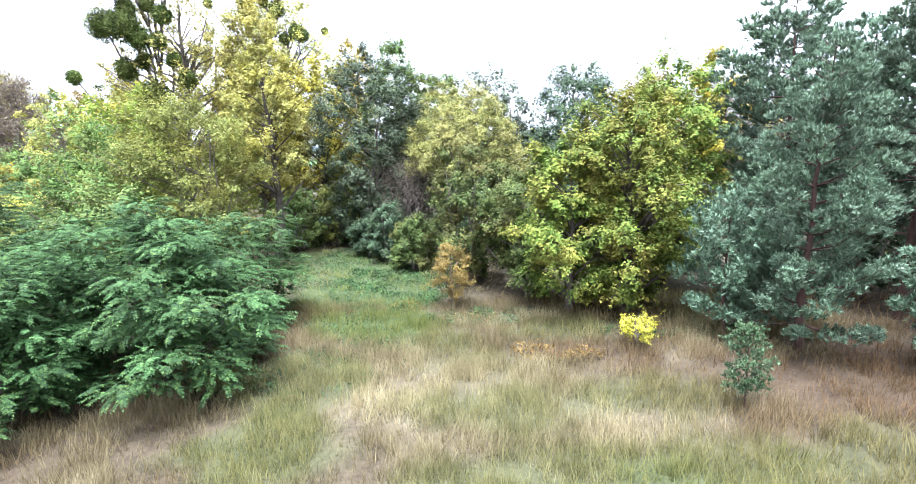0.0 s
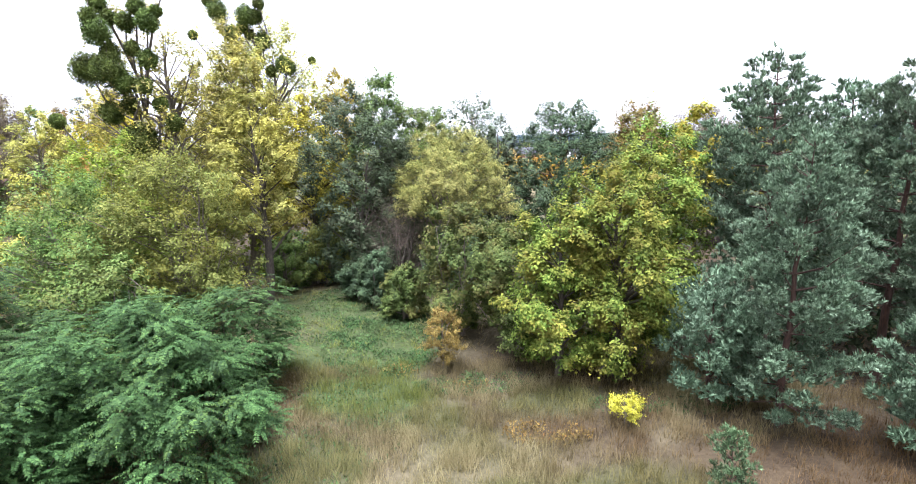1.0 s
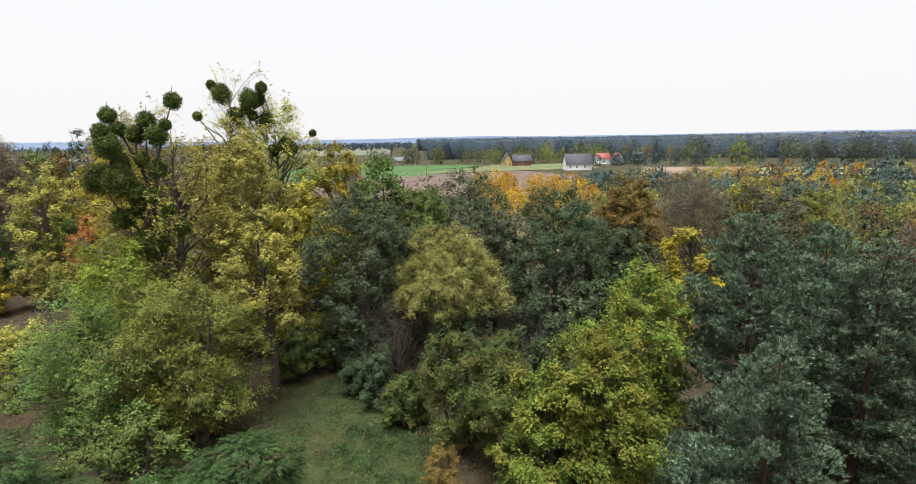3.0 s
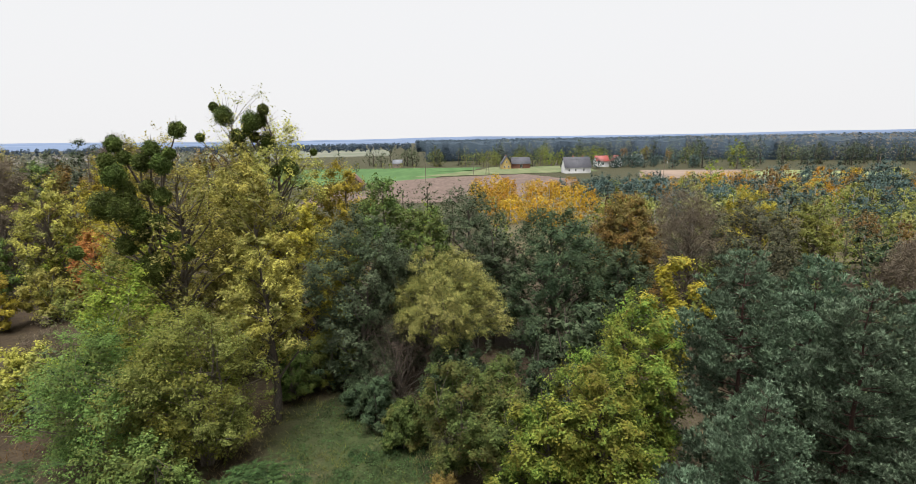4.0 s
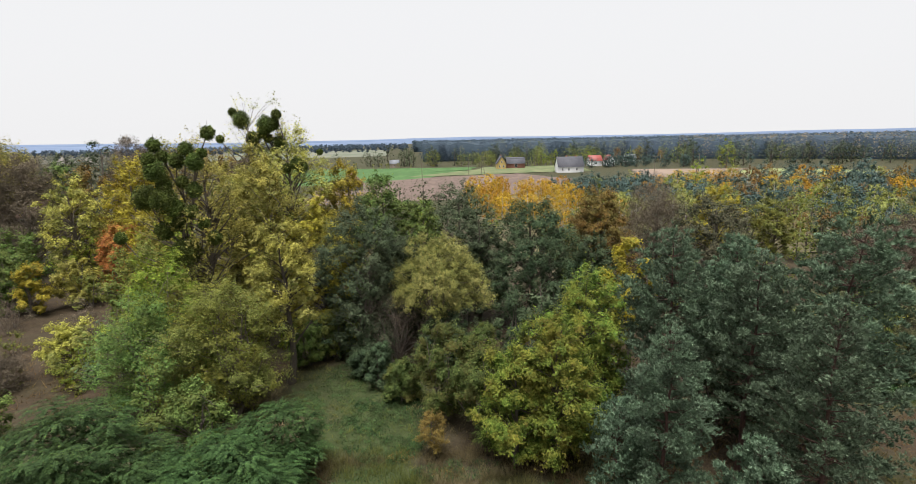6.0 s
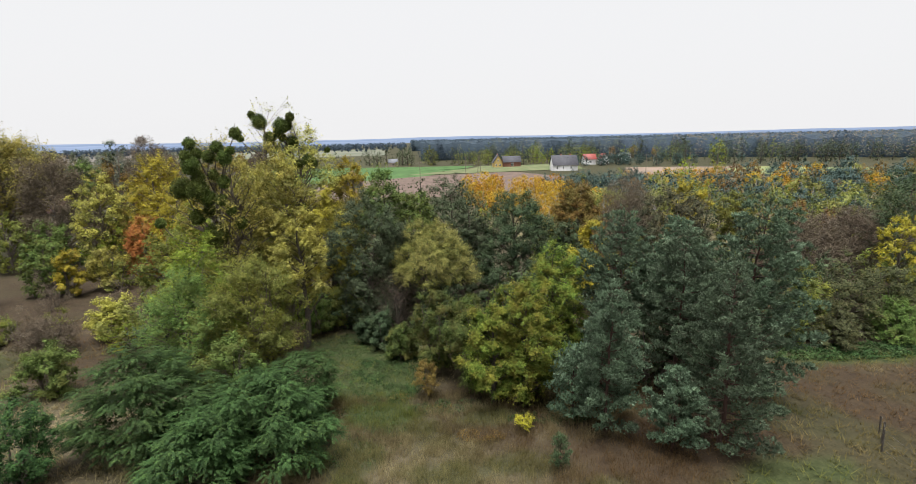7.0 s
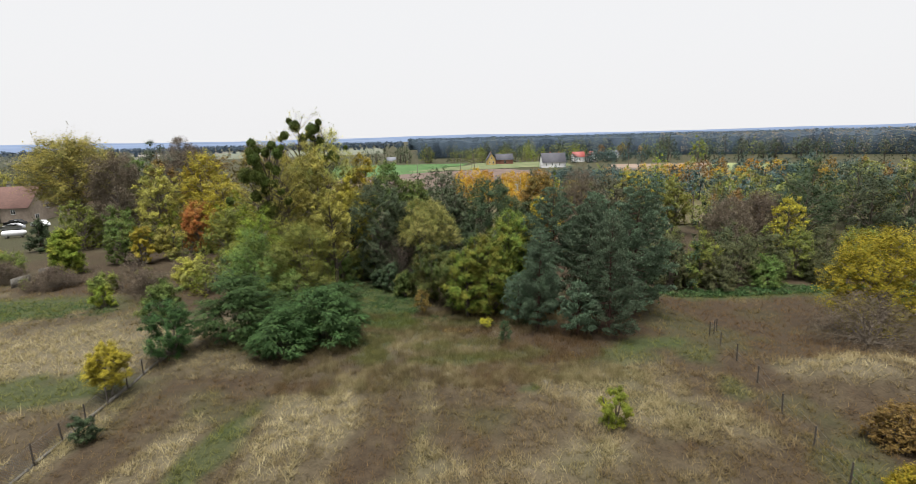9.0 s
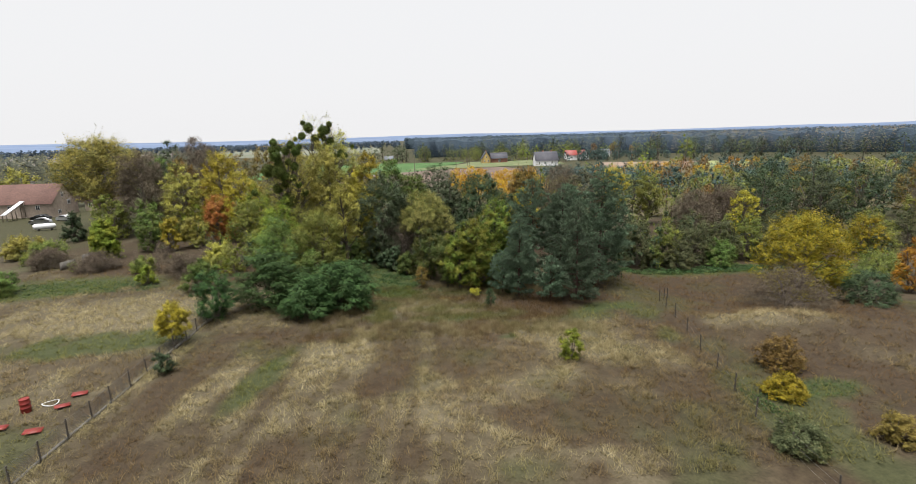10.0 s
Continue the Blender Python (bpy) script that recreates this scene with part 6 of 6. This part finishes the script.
post_fence("mesh_fence", [(-22.1 + 0.05 * math.sin(k * 2.1), -16 + k * 2.25) for k in range(14)], 1.35, 2, True, "grey wire-mesh fence on wooden posts along the meadow")
post_fence("wire_fence", [(20.3, -18.5), (20.45, -15), (20.9, -11.2), (21.5, -8), (22.1, -4.8), (22.8, -1.2), (23.5, 2.4), (24.2, 6.0), (25.0, 9.6), (25.6, 12.3), (26.6, 13.4), (27.6, 14.6)], 1.35, 3, False, "old wire fence on leaning wooden posts")


def barrel(x, y):
    ob = thing("barrel", x, y, "red steel barrel standing on the grass", "barrel")
    h = Heap()
    zz = np.array([0, 0.03, 0.29, 0.31, 0.33, 0.58, 0.60, 0.62, 0.87, 0.9])
    rr = np.array([0.30, 0.31, 0.30, 0.325, 0.30, 0.30, 0.325, 0.30, 0.30, 0.31])
    h.tube(np.column_stack([zz * 0, zz * 0, zz * 1.1]), rr, 20)
    part("drum", h, REDPAINT, ob, smooth=True)
    h = Heap()
    h.tube([(0, 0, 0.955), (0, 0, 0.965)], [0.295, 0.29], 20, True)
    part("lid", h, REDPAINT, ob)


def slab(x, y, turn, w, d):
    """A red board lying tilted on low blocks."""
    ob = thing("red_board", x, y, "weathered red board lying on low blocks", "board", "red boards", turn=turn)
    h = Heap()
    h.box((-w / 2, -d / 2, 0.14), (w / 2, d / 2, 0.19), pose(0, 0, 0, 4, 3, 0))
    part("board", h, REDPAINT, ob)
    for sx in (-0.32, 0.32):
        h = Heap()
        h.box((sx * w - 0.08, -d * 0.35, -0.05), (sx * w + 0.08, d * 0.35, 0.15), pose(0, 0, 0, 4, 3, 0))
        part("block", h, CONCRETE, ob)


barrel(-27.3, -5.6)
for x, y, turn, w, d in ((-25.2, -3.4, 25, 0.95, 0.55), (-25.2, -5.2, 35, 0.9, 0.5), (-24.9, -8.3, 20, 1.0, 0.6), (-27.3, -7.8, 15, 0.8, 0.55)):
    slab(x, y, turn, w, d)
ring = Heap()
ang = np.linspace(0, 2 * np.pi, 33)
rz = float(ground_z(np.array([-26.4]), np.array([-4.6]))[0])
ring.tube(np.column_stack([-26.4 + 0.5 * np.cos(ang), -4.6 + 0.42 * np.sin(ang), rz + 0.06 + 0.05 * np.sin(ang * 2)]), np.full(33, 0.035), 6)
tagged(part("hose_ring", ring, WHITEPLASTIC, smooth=True), "white plastic hose ring lying in the grass", "hose")
for x, y, w, H, turn in ((-53.4, 37.6, 2.6, 1.25, 80), (-53.0, 41.4, 1.6, 1.4, 70)):
    ob = thing("concrete_slab", x, y, "weathered pale concrete slab standing in the scrub", "concrete slab", "standing slabs", turn=turn)
    h = Heap()
    h.box((-w / 2, -0.08, -0.2), (w / 2, 0.08, H), pose(0, 0, 0, 5, 0, 0))
    part("slab", h, CONCRETE, ob)


def car(x, y, turn, paint, label):
    ob = thing("car", x, y, label, "car", turn=turn)
    h = Heap()
    prof = [(-2.1, 0.3), (-2.1, 0.8), (-1.9, 0.95), (-1.1, 1.0), (-0.5, 1.45), (0.9, 1.48), (1.6, 1.0), (2.1, 0.9), (2.15, 0.3)]
    v = [(px, sy, pz) for sy in (-0.8, 0.8) for px, pz in prof]
    n = len(prof)
    h.add(v, [(k, k + 1, n + k + 1, n + k) for k in range(n - 1)], [(0, k, k + 1) for k in range(1, n - 1)] + [(n, n + k + 1, n + k) for k in range(1, n - 1)])
    part("body", h, paint, ob)
    h = Heap()
    h.box((-0.75, -0.82, 1.05), (1.15, 0.82, 1.36))
    part("windows", h, PANE, ob)
    for wx in (-1.35, 1.35):
        for wy in (-0.74, 0.74):
            h = Heap()
            a = np.linspace(0, 2 * np.pi, 17)
            h.tube([(wx, wy - 0.1, 0.31), (wx, wy + 0.1, 0.31)], [0.31, 0.31], 16, True)
            wheel = part("wheel", h, RUBBER, ob)


car(-92.5, 86.5, 12, SILVER, "silver car parked in the farmyard")
car(-89.5, 90.5, -20, WHITEPLASTIC, "white car parked in the farmyard")
car(-97, 93, 5, RUBBER, "dark car parked beside the farmhouse")
tank = thing("gas_tank", -84, 76, "white cylindrical gas tank in the farmyard", "tank", turn=15)
h = Heap()
h.tube([(-2.2, 0, 0.95), (-2.0, 0, 0.95), (-1.7, 0, 0.95), (1.7, 0, 0.95), (2.0, 0, 0.95), (2.2, 0, 0.95)], [0.05, 0.45, 0.62, 0.62, 0.45, 0.05], 16)
part("tank_body", h, WHITEPLASTIC, tank, smooth=True)
for k in (-1.2, 1.2):
    h = Heap()
    h.box((k - 0.12, -0.5, -0.1), (k + 0.12, 0.5, 0.5))
    part("foot", h, CONCRETE, tank)
shed = thing("lean_to", -104.5, 94.5, "open lean-to with a sloping white roof against the farmhouse", "lean-to")
h = Heap()
h.box((-0.6, -3.6, 0), (0.6, 3.6, 0.14), pose(0, 0, 3.0, 22, 0, 0))
part("roof", h, WHITEPLASTIC, shed)
for k in (-0.5, 0.5):
    for yy, hh in ((-3.0, 1.8), (0, 3.0), (3.0, 4.2)):
        h = Heap()
        h.box((k - 0.07, yy - 0.07, -0.1), (k + 0.07, yy + 0.07, hh))
        part("post", h, WOOD, shed)
h = Heap()
h.tube([(0, 0, 0), (0.05, 0, 0.14), (0.02, 0, 0.22)], [0.3, 0.22, 0.05], 8, True)
stone = part("field_stone", h, CONCRETE, smooth=True)
stone.matrix_basis = pose(8.7, 4.2, float(ground_z(np.array([8.7]), np.array([4.2]))[0]) - 0.03)
tagged(stone, "small pale stone lying in the meadow grass", "stone")

field("ground_plantation", [(14, 66), (120, 62), (240, 90), (245, 190), (120, 200), (30, 172), (8, 110)], (0.10, 0.085, 0.05), (0.15, 0.13, 0.07), "brown and green floor of the young plantation", 8, 0.3)
